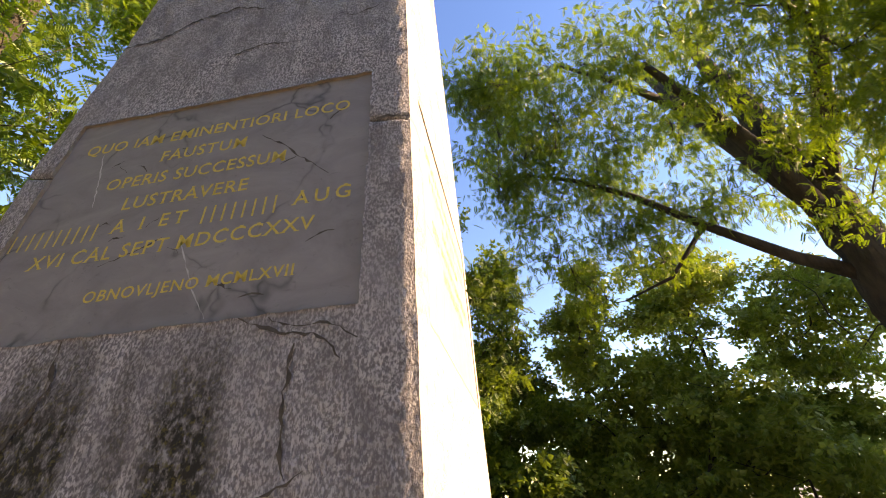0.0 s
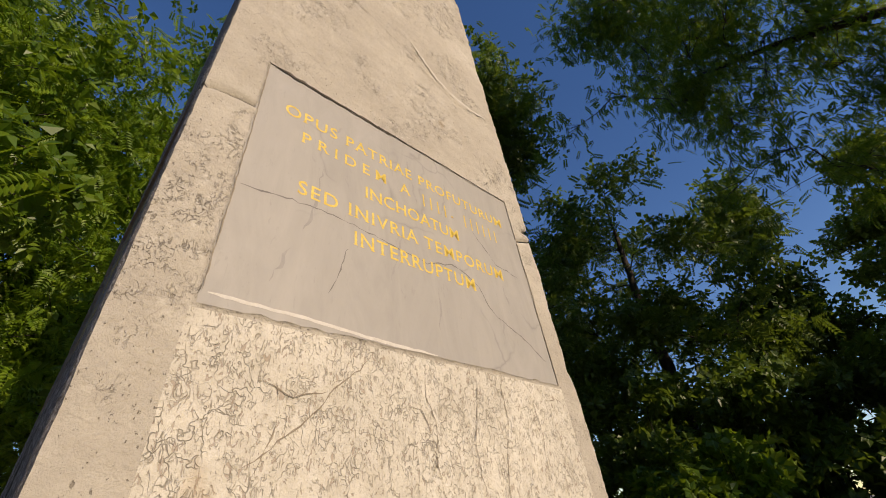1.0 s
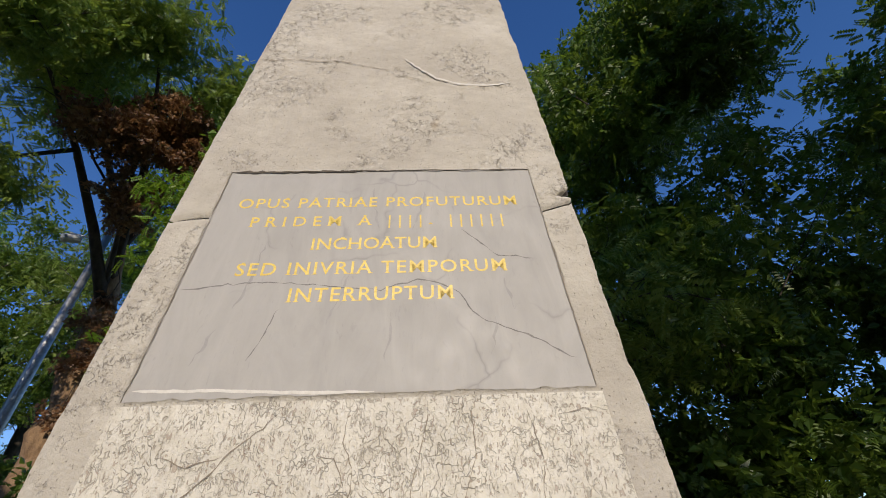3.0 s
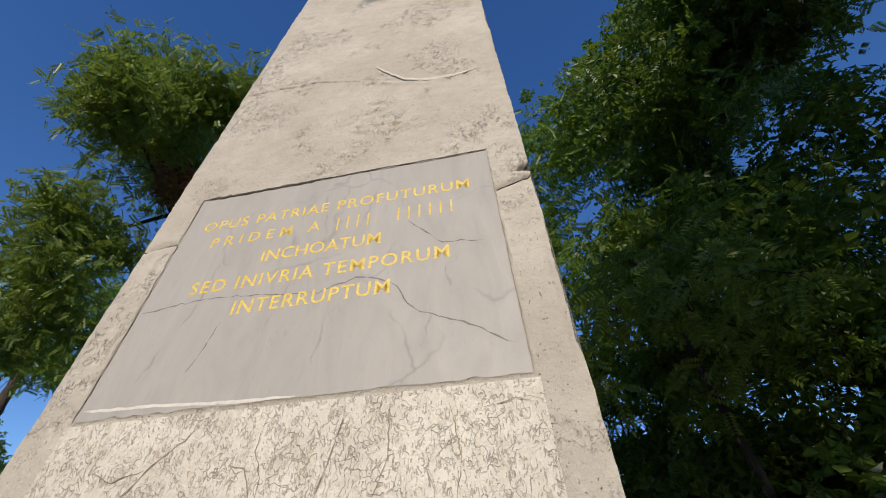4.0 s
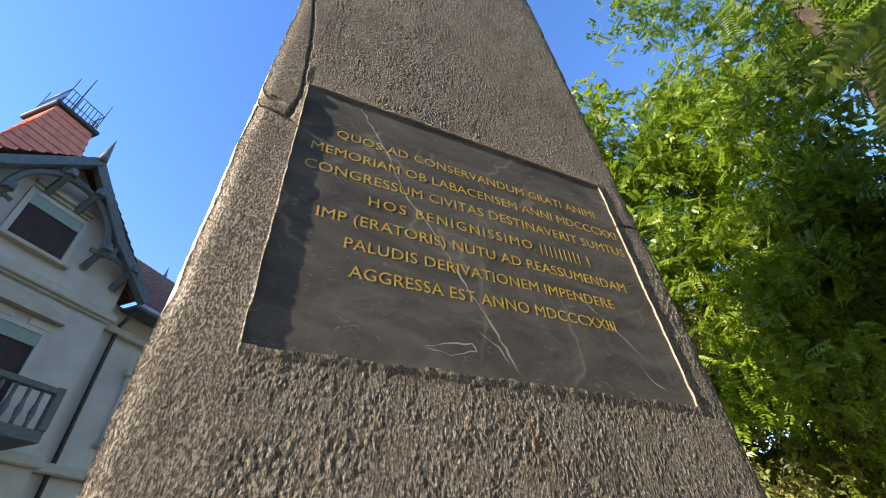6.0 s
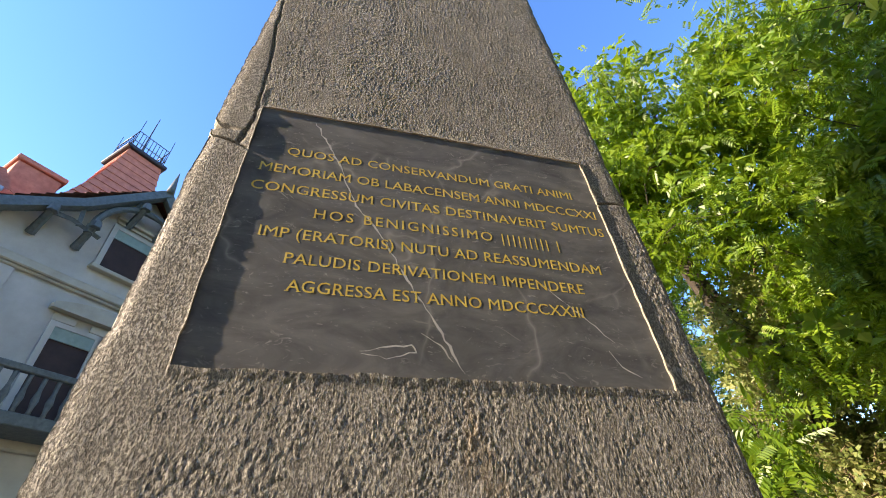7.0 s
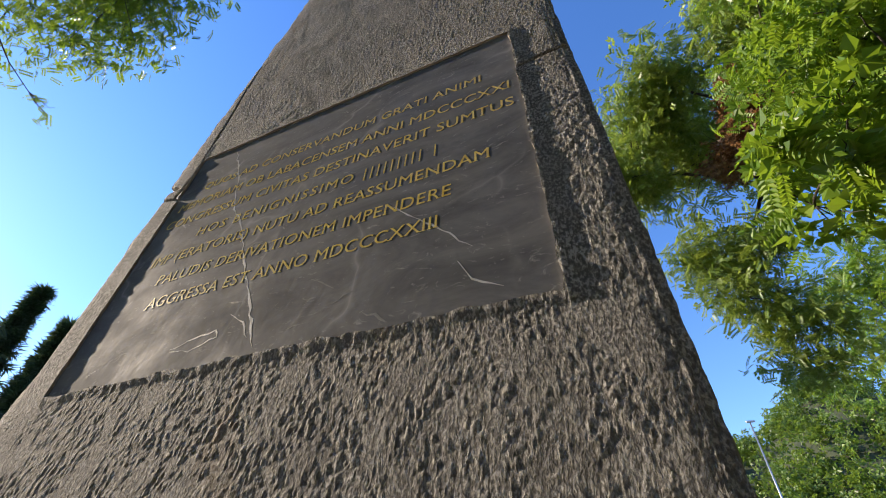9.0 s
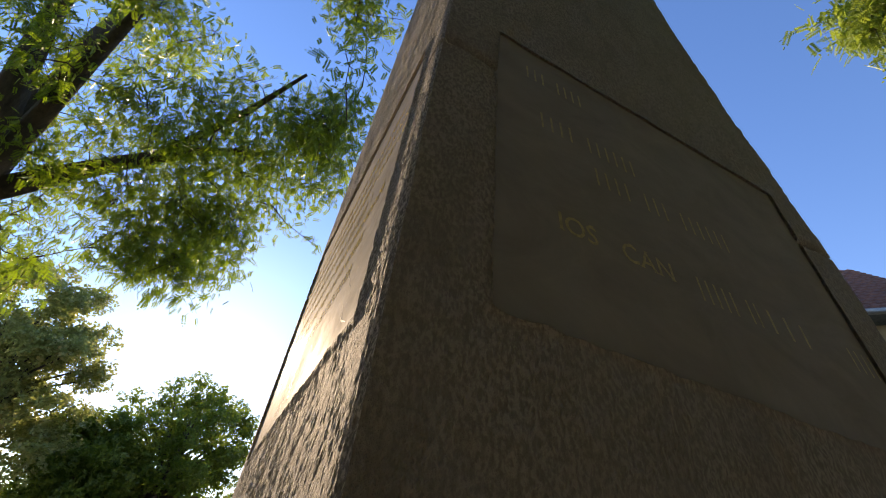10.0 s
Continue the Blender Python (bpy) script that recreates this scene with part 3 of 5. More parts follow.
def slab(key, mat, label):
    l0, r0, l1, r1, zb, zt = SIDES[key]["slab"]
    nu, nz = 60, 46
    front = []
    for j in range(nz + 1):
        for i in range(nu + 1):
            f, g = j / nz, i / nu
            l, r = l0 + (l1 - l0) * f - 0.004, r0 + (r1 - r0) * f + 0.004
            p = on_face(key, l + (r - l) * g, zb - 0.005 + (zt - zb + 0.008) * f, SLAB_IN[key])
            front.append(p)
    arr = np.array([tuple(p) for p in front])
    n = np.zeros(3)
    n[SIDES[key]["axis"]] = SIDES[key]["sign"]
    idx = np.arange(len(arr)).reshape(nz + 1, nu + 1)
    q = np.stack([idx[:-1, :-1], idx[:-1, 1:], idx[1:, 1:], idx[1:, :-1]], -1).reshape(-1, 4)
    loop = np.concatenate([idx[0, :], idx[1:, -1], idx[-1, -2::-1], idx[-2:0:-1, 0]])
    back = arr[loop] - n * 0.02
    m = len(loop)
    k = np.arange(m)
    sides = np.stack([loop[(k + 1) % m], loop[k], len(arr) + k, len(arr) + (k + 1) % m], -1)
    return child("plaque", quads_mesh("plaque", np.concatenate([arr, back]), np.concatenate([q, sides]), mat, False), monument, label)


def text_width(body, size, spacing):
    cu = bpy.data.curves.new("measure", "FONT")
    cu.body, cu.size, cu.space_character = body, size, spacing
    ob = new("measure", cu)
    bpy.context.view_layer.update()
    w = ob.dimensions.x
    bpy.data.objects.remove(ob)
    bpy.data.curves.remove(cu)
    return w


CAP = 0.729


def with_serifs(me, cap):
    """Adds small feet and heads to the stems of plain capitals."""
    bm = bmesh.new()
    bm.from_mesh(me)
    ends = set()
    for e in bm.edges:
        a, c = e.verts[0].co, e.verts[1].co
        if a.z > 0 and c.z > 0 and abs(a.y - c.y) < 0.02 * cap and 0.05 * cap < abs(a.x - c.x) < 0.24 * cap:
            y = (a.y + c.y) / 2
            if abs(y) < 0.05 * cap or abs(y - cap) < 0.05 * cap:
                ends.add((round(min(a.x, c.x), 5), round(max(a.x, c.x), 5), y < cap / 2))
    z = max(v.co.z for v in bm.verts) + 0.00005
    for x0, x1, foot in ends:
        y0, y1 = (0, 0.055 * cap) if foot else (cap * 0.945, cap)
        o = 0.085 * cap
        bm.faces.new([bm.verts.new(p) for p in ((x0 - o, y0, z), (x1 + o, y0, z), (x1 + o * 0.6, y1, z), (x0 - o * 0.6, y1, z))] if foot else
                     [bm.verts.new(p) for p in ((x0 - o * 0.6, y0, z), (x1 + o * 0.6, y0, z), (x1 + o, y1, z), (x0 - o, y1, z))])
    bm.to_mesh(me)
    bm.free()
    return me


def inscription(key, parent, body, s0, s1, z, height, mat, slope=0.0):
    """One cut and gilded line between s0 and s1; a run of | stands for letters that are only bars."""
    size = height / CAP
    w1, w2 = text_width(body, size, 1.0), text_width(body, size, 1.4)
    want = s1 - s0
    spacing = min(1.7, max(0.9, 1.0 + 0.4 * (want - w1) / max(1e-6, w2 - w1)))
    cu = bpy.data.curves.new("line", "FONT")
    cu.body, cu.size, cu.space_character, cu.extrude, cu.resolution_u, cu.offset = body, size, spacing, 0.0001, 3, (0.0 if key == "c" else 0.0005)
    ob = new("line", cu)
    bpy.context.view_layer.update()
    me = bpy.data.meshes.new_from_object(ob.evaluated_get(bpy.context.evaluated_depsgraph_get()))
    me = with_serifs(me, height)
    wide = max(v.co.x for v in me.vertices) - min(v.co.x for v in me.vertices)
    x0 = min(v.co.x for v in me.vertices)
    bpy.data.objects.remove(ob)
    bpy.data.curves.remove(cu)
    n = Vector((0, 0, 0))
    n[SIDES[key]["axis"]] = SIDES[key]["sign"]
    for v in me.vertices:
        s = s0 + (v.co.x - x0) / wide * want
        zz = z + v.co.y + slope * (s - s0)
        v.co = on_face(key, s, zz, SLAB_IN[key]) + n * (0.0004 + v.co.z)
    me.materials.clear()
    me.materials.append(mat)
    return tagged(child("inscription", me, parent, "gilded capital letters"), kind="stuff")


slab_a = slab("a", MAT_SLAB_A, "dark grey stone slab with gilded Latin capitals")
slab_b = slab("b", MAT_SLAB_B, "pale grey veined marble slab with gilded Latin capitals")
slab_c = slab("c", MAT_SLAB_C, "slate-grey marble slab with white veins and gilded capitals")
slab_d = slab("d", MAT_SLAB_D, "dark slab, shade toned into its colour, with worn capitals")
for body, s0, s1, z, h in (("QUO IAM EMINENTIORI LOCO", -0.522, 0.508, 2.792, 0.052), ("FAUSTUM", -0.184, 0.146, 2.692, 0.052),
                           ("OPERIS SUCCESSUM", -0.355, 0.307, 2.590, 0.052), ("LUSTRAVERE", -0.249, 0.193, 2.487, 0.054),
                           ("|||||||||| A I ET |||||||| AUG", -0.617, 0.540, 2.392, 0.053), ("XVI CAL SEPT MDCCCXXV", -0.504, 0.439, 2.293, 0.052),
                           ("OBNOVLJENO MCMLXVII", -0.237, 0.403, 2.148, 0.038)):
    inscription("a", slab_a, body, s0, s1, z, h, MAT_GOLD_DULL)
for body, s0, s1, z, h in (("OPUS PATRIAE PROFUTURUM", -0.546, 0.504, 2.742, 0.052), ("PRIDEM A ||||. ||||||", -0.485, 0.435, 2.647, 0.050),
                           ("INCHOATUM", -0.251, 0.191, 2.536, 0.054), ("SED INIVRIA TEMPORUM", -0.478, 0.423, 2.430, 0.054),
                           ("INTERRUPTUM", -0.293, 0.237, 2.324, 0.055)):
    inscription("b", slab_b, body, s0, s1, z, h, MAT_GOLD)
for body, s0, s1, z, h in (("QUOS AD CONSERVANDUM GRATI ANIMI", -0.486, 0.495, 2.712, 0.037), ("MEMORIAM OB LABACENSEM ANNI MDCCCXXI", -0.553, 0.567, 2.627, 0.038),
                           ("CONGRESSUM CIVITAS DESTINAVERIT SUMTUS", -0.557, 0.570, 2.547, 0.038), ("HOS BENIGNISSIMO ||||||||| |", -0.377, 0.379, 2.463, 0.037),
                           ("IMP (ERATORIS) NUTU AD REASSUMENDAM", -0.506, 0.508, 2.381, 0.037), ("PALUDIS DERIVATIONEM IMPENDERE", -0.429, 0.422, 2.300, 0.036),
                           ("AGGRESSA EST ANNO MDCCCXXIII", -0.411, 0.399, 2.218, 0.036)):
    inscription("c", slab_c, body, s0, s1, z, h, MAT_GOLD)


def ribbon(key, pts, width, mat, name, parent, label, out, rough=0.5, seed=0):
    """A thin uneven line on a side: a crack, a vein, a mortar edge or painted shade, through the given places (s, z).
    """
    rng = random.Random(seed)
    fine = []
    for (s0, z0), (s1, z1) in zip(pts, pts[1:]):
        steps = max(2, round(math.hypot(s1 - s0, z1 - z0) / 0.018))
        for i in range(steps):
            f = i / steps
            fine.append((s0 + (s1 - s0) * f, z0 + (z1 - z0) * f))
    fine.append(pts[-1])
    verts, faces, wob = [], [], 0.0
    wander = 0.0035 if name in ("crack", "vein") else 0.0004
    for i, (s, z) in enumerate(fine):
        a, b = fine[max(i - 1, 0)], fine[min(i + 1, len(fine) - 1)]
        dx, dz = b[0] - a[0], b[1] - a[1]
        l = math.hypot(dx, dz) or 1
        nx, nz = -dz / l, dx / l
        wob = wob * 0.75 + rng.uniform(-1, 1) * wander
        j = rng.uniform(-1, 1) * width * rough * 0.8 + wob
        taper = min(1, 0.25 + min(i, len(fine) - 1 - i) * 0.3)
        w = width * (1 + rough * rng.uniform(-1, 1)) * 0.5 * taper
        for side, lift in ((-w, 0.0), (0, 0.00004), (w, 0.0)):
            verts.append(on_face(key, s + nx * (j + side), z + nz * (j + side), out + lift))
    for i in range(len(fine) - 1):
        a = i * 3
        faces += [(a, a + 1, a + 4, a + 3), (a + 1, a + 2, a + 5, a + 4)]
    return child(name, mesh_from(name, verts, faces, mat), parent, label)


# veins and mortar on the slabs
ribbon("c", [(-0.42, 2.90), (-0.34, 2.72), (-0.27, 2.55), (-0.18, 2.42), (-0.10, 2.27), (-0.04, 2.17), (0.02, 2.03)], 0.005, MAT_VEIN, "vein", slab_c, "white vein across the slab", SLAB_IN["c"] + 0.00022, 0.7, 4)
# whitish ribbon paints the highlight on the mortar at slab b's foot
ribbon("b", [(-0.645, 2.052), (-0.4, 2.046), (-0.2, 2.034), (0.0, 2.030)], 0.009, MAT_WHITE_STREAK, "mortar_highlight", slab_b, "pale mortar fillet along the foot, its highlight painted in white", SLAB_IN["b"] + 0.0004, 0.15, 5)
ribbon("b", [(-0.63, 2.38), (-0.4, 2.40), (-0.2, 2.385), (0.0, 2.365), (0.12, 2.40), (0.24, 2.36), (0.30, 2.26), (0.48, 2.17), (0.58, 2.11)], 0.0035, MAT_GREY_VEIN, "vein", slab_b, "dark crack across the slab", SLAB_IN["b"] + 0.00022, 0.8, 10)
ribbon("b", [(0.28, 2.62), (0.4, 2.50), (0.53, 2.475)], 0.0035, MAT_GREY_VEIN, "vein", slab_b, "", SLAB_IN["b"] + 0.00022, 0.8, 11)
ribbon("b", [(-0.31, 2.30), (-0.33, 2.22), (-0.36, 2.13)], 0.003, MAT_GREY_VEIN, "vein", slab_b, "", SLAB_IN["b"] + 0.00022, 0.8, 12)
# joint lines of slab b; the two top ribbons paint its shadow gap
for pts, w, sd in (([(-0.619, 2.944), (-0.3, 2.942), (0.0, 2.945), (0.3, 2.942), (0.575, 2.944)], 0.004, 31), ([(-0.60, 2.943), (-0.5, 2.944), (-0.4, 2.941), (-0.1, 2.944)], 0.009, 32),
                   ([(-0.619, 2.94), (-0.63, 2.6), (-0.645, 2.3), (-0.658, 2.05)], 0.0025, 33), ([(0.577, 2.94), (0.59, 2.6), (0.60, 2.3), (0.612, 2.03)], 0.0025, 34)):
    ribbon("b", pts, w, MAT_FAINT if sd > 32 else MAT_CRACK, "joint_shade", slab_b, "dark joint line round the slab, shadow painted along its top", SLAB_IN["b"] + 0.0046, 0.5, sd)
# cracks in the stone
for i, run in enumerate(([(-0.06, 1.98), (-0.07, 1.90), (-0.04, 1.84), (-0.05, 1.74), (-0.02, 1.62)], [(-0.13, 1.87), (-0.09, 1.86), (-0.06, 1.80), (-0.04, 1.70)], [(0.14, 2.0), (0.13, 1.90), (0.10, 1.78), (0.11, 1.66)],
                         [(0.25, 1.98), (0.26, 1.86), (0.22, 1.75), (0.21, 1.62)], [(0.40, 1.99), (0.43, 1.85), (0.41, 1.70)], [(-0.52, 1.88), (-0.44, 1.86), (-0.36, 1.88)], [(-0.48, 1.90), (-0.47, 1.80), (-0.50, 1.70)], [(0.48, 1.95), (0.56, 1.97), (0.61, 1.95)])):
    ribbon("b", run, 0.0018, MAT_FAINT, "crack", monument, "", 0.0034, 0.9, 150 + i)
for i, run in enumerate(([(0.36, 2.02), (0.44, 1.99), (0.52, 2.0), (0.60, 1.95)], [(0.44, 1.95), (0.43, 1.80), (0.46, 1.66)], [(0.60, 3.42), (0.50, 3.38), (0.42, 3.42)], [(-0.05, 3.25), (0.10, 3.30), (0.22, 3.27)], [(0.585, 2.69), (0.65, 2.70), (0.72, 2.685)])):
    ribbon("a", run, 0.007, MAT_CRACK, "crack", monument, "", 0.0036, 0.9, 170 + i)
ribbon("b", [(-0.72, 3.86), (-0.5, 3.85), (-0.3, 3.84), (-0.1, 3.78), (-0.02, 3.74)], 0.005, MAT_FAINT, "crack", monument, "dark hairline crack", 0.004, 0.9, 13)
ribbon("a", [(-0.66, 3.50), (-0.45, 3.52), (-0.30, 3.62), (-0.10, 3.66), (0.05, 3.60)], 0.010, MAT_CRACK, "crack", monument, "", 0.004, 0.9, 15)
ribbon("a", [(-0.22, 2.03), (-0.20, 1.9), (-0.26, 1.75), (-0.29, 1.6)], 0.010, MAT_CRACK, "crack", monument, "", 0.004, 0.9, 16)
ribbon("a", [(0.28, 2.03), (0.40, 1.98), (0.50, 1.96), (0.56, 1.90)], 0.006, MAT_CRACK, "crack", monument, "", 0.004, 0.9, 17)
ribbon("b", [(0.06, 3.86), (0.12, 3.775), (0.22, 3.66), (0.34, 3.60), (0.46, 3.585), (0.60, 3.61)], 0.011, MAT_WHITE_STREAK, "spall_lip", monument, "pale raised lip of a spalled patch", 0.0085, 0.6, 18)
ribbon("a", [(0.30, 1.55), (0.38, 1.62), (0.50, 1.68)], 0.006, MAT_CRACK, "crack", monument, "", 0.004, 0.9, 20)
ribbon("b", [(-0.55, 1.70), (-0.42, 1.80), (-0.33, 1.90), (-0.24, 1.98)], 0.0022, MAT_FAINT, "crack", monument, "", 0.003, 0.9, 21)
ribbon("c", [(0.27, 2.33), (0.34, 2.26), (0.42, 2.19), (0.47, 2.15)], 0.003, MAT_VEIN, "vein", slab_c, "", SLAB_IN["c"] + 0.00022, 0.9, 22)
ribbon("c", [(-0.22, 2.07), (-0.16, 2.095), (-0.10, 2.10), (-0.09, 2.08), (-0.16, 2.06), (-0.22, 2.065)], 0.003, MAT_VEIN, "vein", slab_c, "", SLAB_IN["c"] + 0.00022, 0.9, 23)
ribbon("c", [(-0.08, 2.13), (-0.03, 2.10), (0.0, 2.06)], 0.003, MAT_VEIN, "vein", slab_c, "", SLAB_IN["c"] + 0.00022, 0.9, 24)
ribbon("c", [(0.44, 2.12), (0.47, 2.08), (0.52, 2.05)], 0.003, MAT_VEIN, "vein", slab_c, "", SLAB_IN["c"] + 0.00022, 0.9, 25)
ribbon("a", [(0.02, 2.32), (0.06, 2.22), (0.12, 2.12), (0.17, 2.05)], 0.003, MAT_VEIN, "vein", slab_a, "", SLAB_IN["a"] + 0.00022, 0.9, 26)
ribbon("a", [(-0.44, 2.78), (-0.40, 2.66), (-0.37, 2.52)], 0.004, MAT_VEIN, "vein", slab_a, "", SLAB_IN["a"] + 0.00022, 0.9, 27)
ribbon("a", [(0.2, 2.74), (0.32, 2.64), (0.4, 2.56), (0.46, 2.50)], 0.005, MAT_CRACK, "vein", slab_a, "", SLAB_IN["a"] + 0.00022, 0.9, 28)
ribbon("a", [(-0.24, 2.27), (-0.12, 2.31), (-0.05, 2.345)], 0.005, MAT_CRACK, "vein", slab_a, "", SLAB_IN["a"] + 0.00022, 0.9, 29)
for i, (s, z, ds, dz) in enumerate(((-0.45, 2.30, 0.05, 0.28), (-0.16, 2.24, 0.06, 0.2), (0.02, 2.12, 0.02, 0.16), (0.10, 2.62, 0.05, 0.2), (0.33, 2.13, 0.03, 0.14), (-0.02, 2.6, -0.03, 0.26), (-0.52, 2.12, 0.04, 0.12), (0.42, 2.28, -0.02, 0.12))):
    ribbon("b", [(s, z), (s + ds * 0.5, z + dz * 0.4), (s + ds, z + dz)], 0.006, MAT_SOFT_VEIN, "vein", slab_b, "", SLAB_IN["b"] + 0.00018, 0.9, 40 + i)
rng_v = random.Random(3)
for i in range(26):
    s, z = rng_v.uniform(-0.55, 0.55), rng_v.uniform(2.04, 2.88)
    a, l = rng_v.uniform(-0.7, 0.7), rng_v.uniform(0.02, 0.07)
    ribbon("c", [(s, z), (s + l * 0.5, z + l * 0.5 * a + 0.004), (s + l, z + l * a)], rng_v.uniform(0.002, 0.006), MAT_PALE_SCUFF, "scuff", slab_c, "", SLAB_IN["c"] + 0.00016, 0.9, 60 + i)
for i in range(14):
    s, z = rng_v.uniform(-0.58, 0.5), rng_v.uniform(2.08, 2.85)
    a, l = rng_v.uniform(-1.4, 1.0), rng_v.uniform(0.03, 0.09)
    ribbon("a", [(s, z), (s + l * 0.5, z + l * 0.5 * a + 0.006), (s + l, z + l * a)], rng_v.uniform(0.004, 0.010), MAT_CRACK, "scar", slab_a, "", SLAB_IN["a"] + 0.00016, 0.9, 90 + i)
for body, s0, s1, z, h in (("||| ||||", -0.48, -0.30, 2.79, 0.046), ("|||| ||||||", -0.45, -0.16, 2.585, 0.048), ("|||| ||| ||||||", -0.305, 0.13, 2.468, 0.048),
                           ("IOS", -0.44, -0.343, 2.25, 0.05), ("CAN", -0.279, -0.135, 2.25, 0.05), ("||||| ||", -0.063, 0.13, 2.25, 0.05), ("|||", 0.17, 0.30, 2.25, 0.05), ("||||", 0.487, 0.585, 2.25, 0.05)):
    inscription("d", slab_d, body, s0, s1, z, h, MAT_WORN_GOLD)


# ---- trees ----
def sprig_leaf(leaflets=7):
    """A feathered leaf along +x, one metre long: paired oval leaflets and one at the tip, a little folded."""
    v, f = [], []

    def leaflet(base, ang, l, w, lift):
        c, s = math.cos(ang), math.sin(ang)
        pts = [(0, 0, 0), (l * 0.45, w, lift), (l, 0, -0.02), (l * 0.45, -w, lift)]
        o = len(v)
        v.extend((base + c * x - s * y, s * x + c * y, z - 0.22 * base * base) for x, y, z in pts)
        f.append((o, o + 1, o + 2, o + 3))

    for i in range(leaflets):
        b = 0.16 + 0.74 * i / leaflets
        for sg in (1, -1):
            leaflet(b, sg * 1.12, 0.25, 0.058, 0.03)
    leaflet(0.93, 0, 0.22, 0.055, 0.02)
    return np.array(v), np.array(f)


def broad_leaf():
    """A small cluster of broad pointed leaves."""
    v, f = [], []
    rng = random.Random(5)
    for i in range(6):
        a = i * 1.05 + rng.uniform(-0.3, 0.3)
        b, l, w, up = rng.uniform(0.05, 0.4), rng.uniform(0.4, 0.62), rng.uniform(0.17, 0.24), rng.uniform(-0.25, 0.3)
        c, s = math.cos(a), math.sin(a)
        o = len(v)
        for x, y, z in ((0, 0, 0), (l * 0.4, w, 0.05), (l, 0, -0.08), (l * 0.4, -w, 0.05)):
            v.append((c * (b + x) - s * y, s * (b + x) + c * y, z + up * x))
        f.append((o, o + 1, o + 2, o + 3))
    return np.array(v), np.array(f)


def needle_tuft():
    v, f = [], []
    for i in range(5):
        a = i * 1.256
        o = len(v)
        c, s = math.cos(a) * 0.18, math.sin(a) * 0.18
        v += [(0, 0, 0), (0.5, c + 0.05, s - 0.05), (1.0, c * 1.6, s * 1.6 - 0.1), (0.5, c - 0.05, s - 0.1)]
        f.append((o, o + 1, o + 2, o + 3))
    return np.array(v), np.array(f)


LEAVES = {"locust": sprig_leaf(), "broad": broad_leaf(), "needle": needle_tuft()}


def scatter(name, kind, places, size, rng, mat, droop=0.35):
    """One mesh with a leaf spray at each place, turned at random."""
    v, f = LEAVES[kind]
    n = len(places)
    yaw = rng.uniform(0, 2 * np.pi, n)
    pitch = rng.normal(-droop, 0.55, n)
    roll = rng.normal(0, 0.95, n)
    cy, sy, cp, sp, cr, sr = np.cos(yaw), np.sin(yaw), np.cos(pitch), np.sin(pitch), np.cos(roll), np.sin(roll)
    X = np.stack([cy * cp, sy * cp, sp], -1)
    side = np.stack([-sy, cy, 0 * cy], -1)
    up = np.cross(X, side)
    Y = side * cr[:, None] + up * sr[:, None]
    Zv = np.cross(X, Y)
    k = size * rng.uniform(0.65, 1.3, n)
    out = (X[:, None] * v[None, :, :1] + Y[:, None] * v[None, :, 1:2] + Zv[:, None] * v[None, :, 2:]) * k[:, None, None] + places[:, None]
    faces = f[None] + (np.arange(n) * len(v))[:, None, None]
    return quads_mesh(name, out.reshape(-1, 3), faces.reshape(-1, 4), mat)


def free_of_light(p, margin):
    """True where a clump leaves the sun's way to the monument and the walk's air open."""
    x, y, z = p
    if x > 0.9:
        d = x - 0.73
        y0, z0 = y - d * math.tan(SUN_AZ), z - d * math.tan(SUN_EL) / math.cos(SUN_AZ)
        if abs(y0) < 0.9 + margin and -3 < z0 < 4.75 + margin:
            return False
    return not (abs(x) < 2.4 and abs(y) < 2.4 and z < 7.5)


def cluster_points(center, radius, count, rng):
    d = rng.normal(size=(count, 3))
    d /= np.linalg.norm(d, axis=1)[:, None]
    r = rng.uniform(0, 1, count) ** 0.45
    return np.asarray(center) + d * r[:, None] * np.asarray(radius)


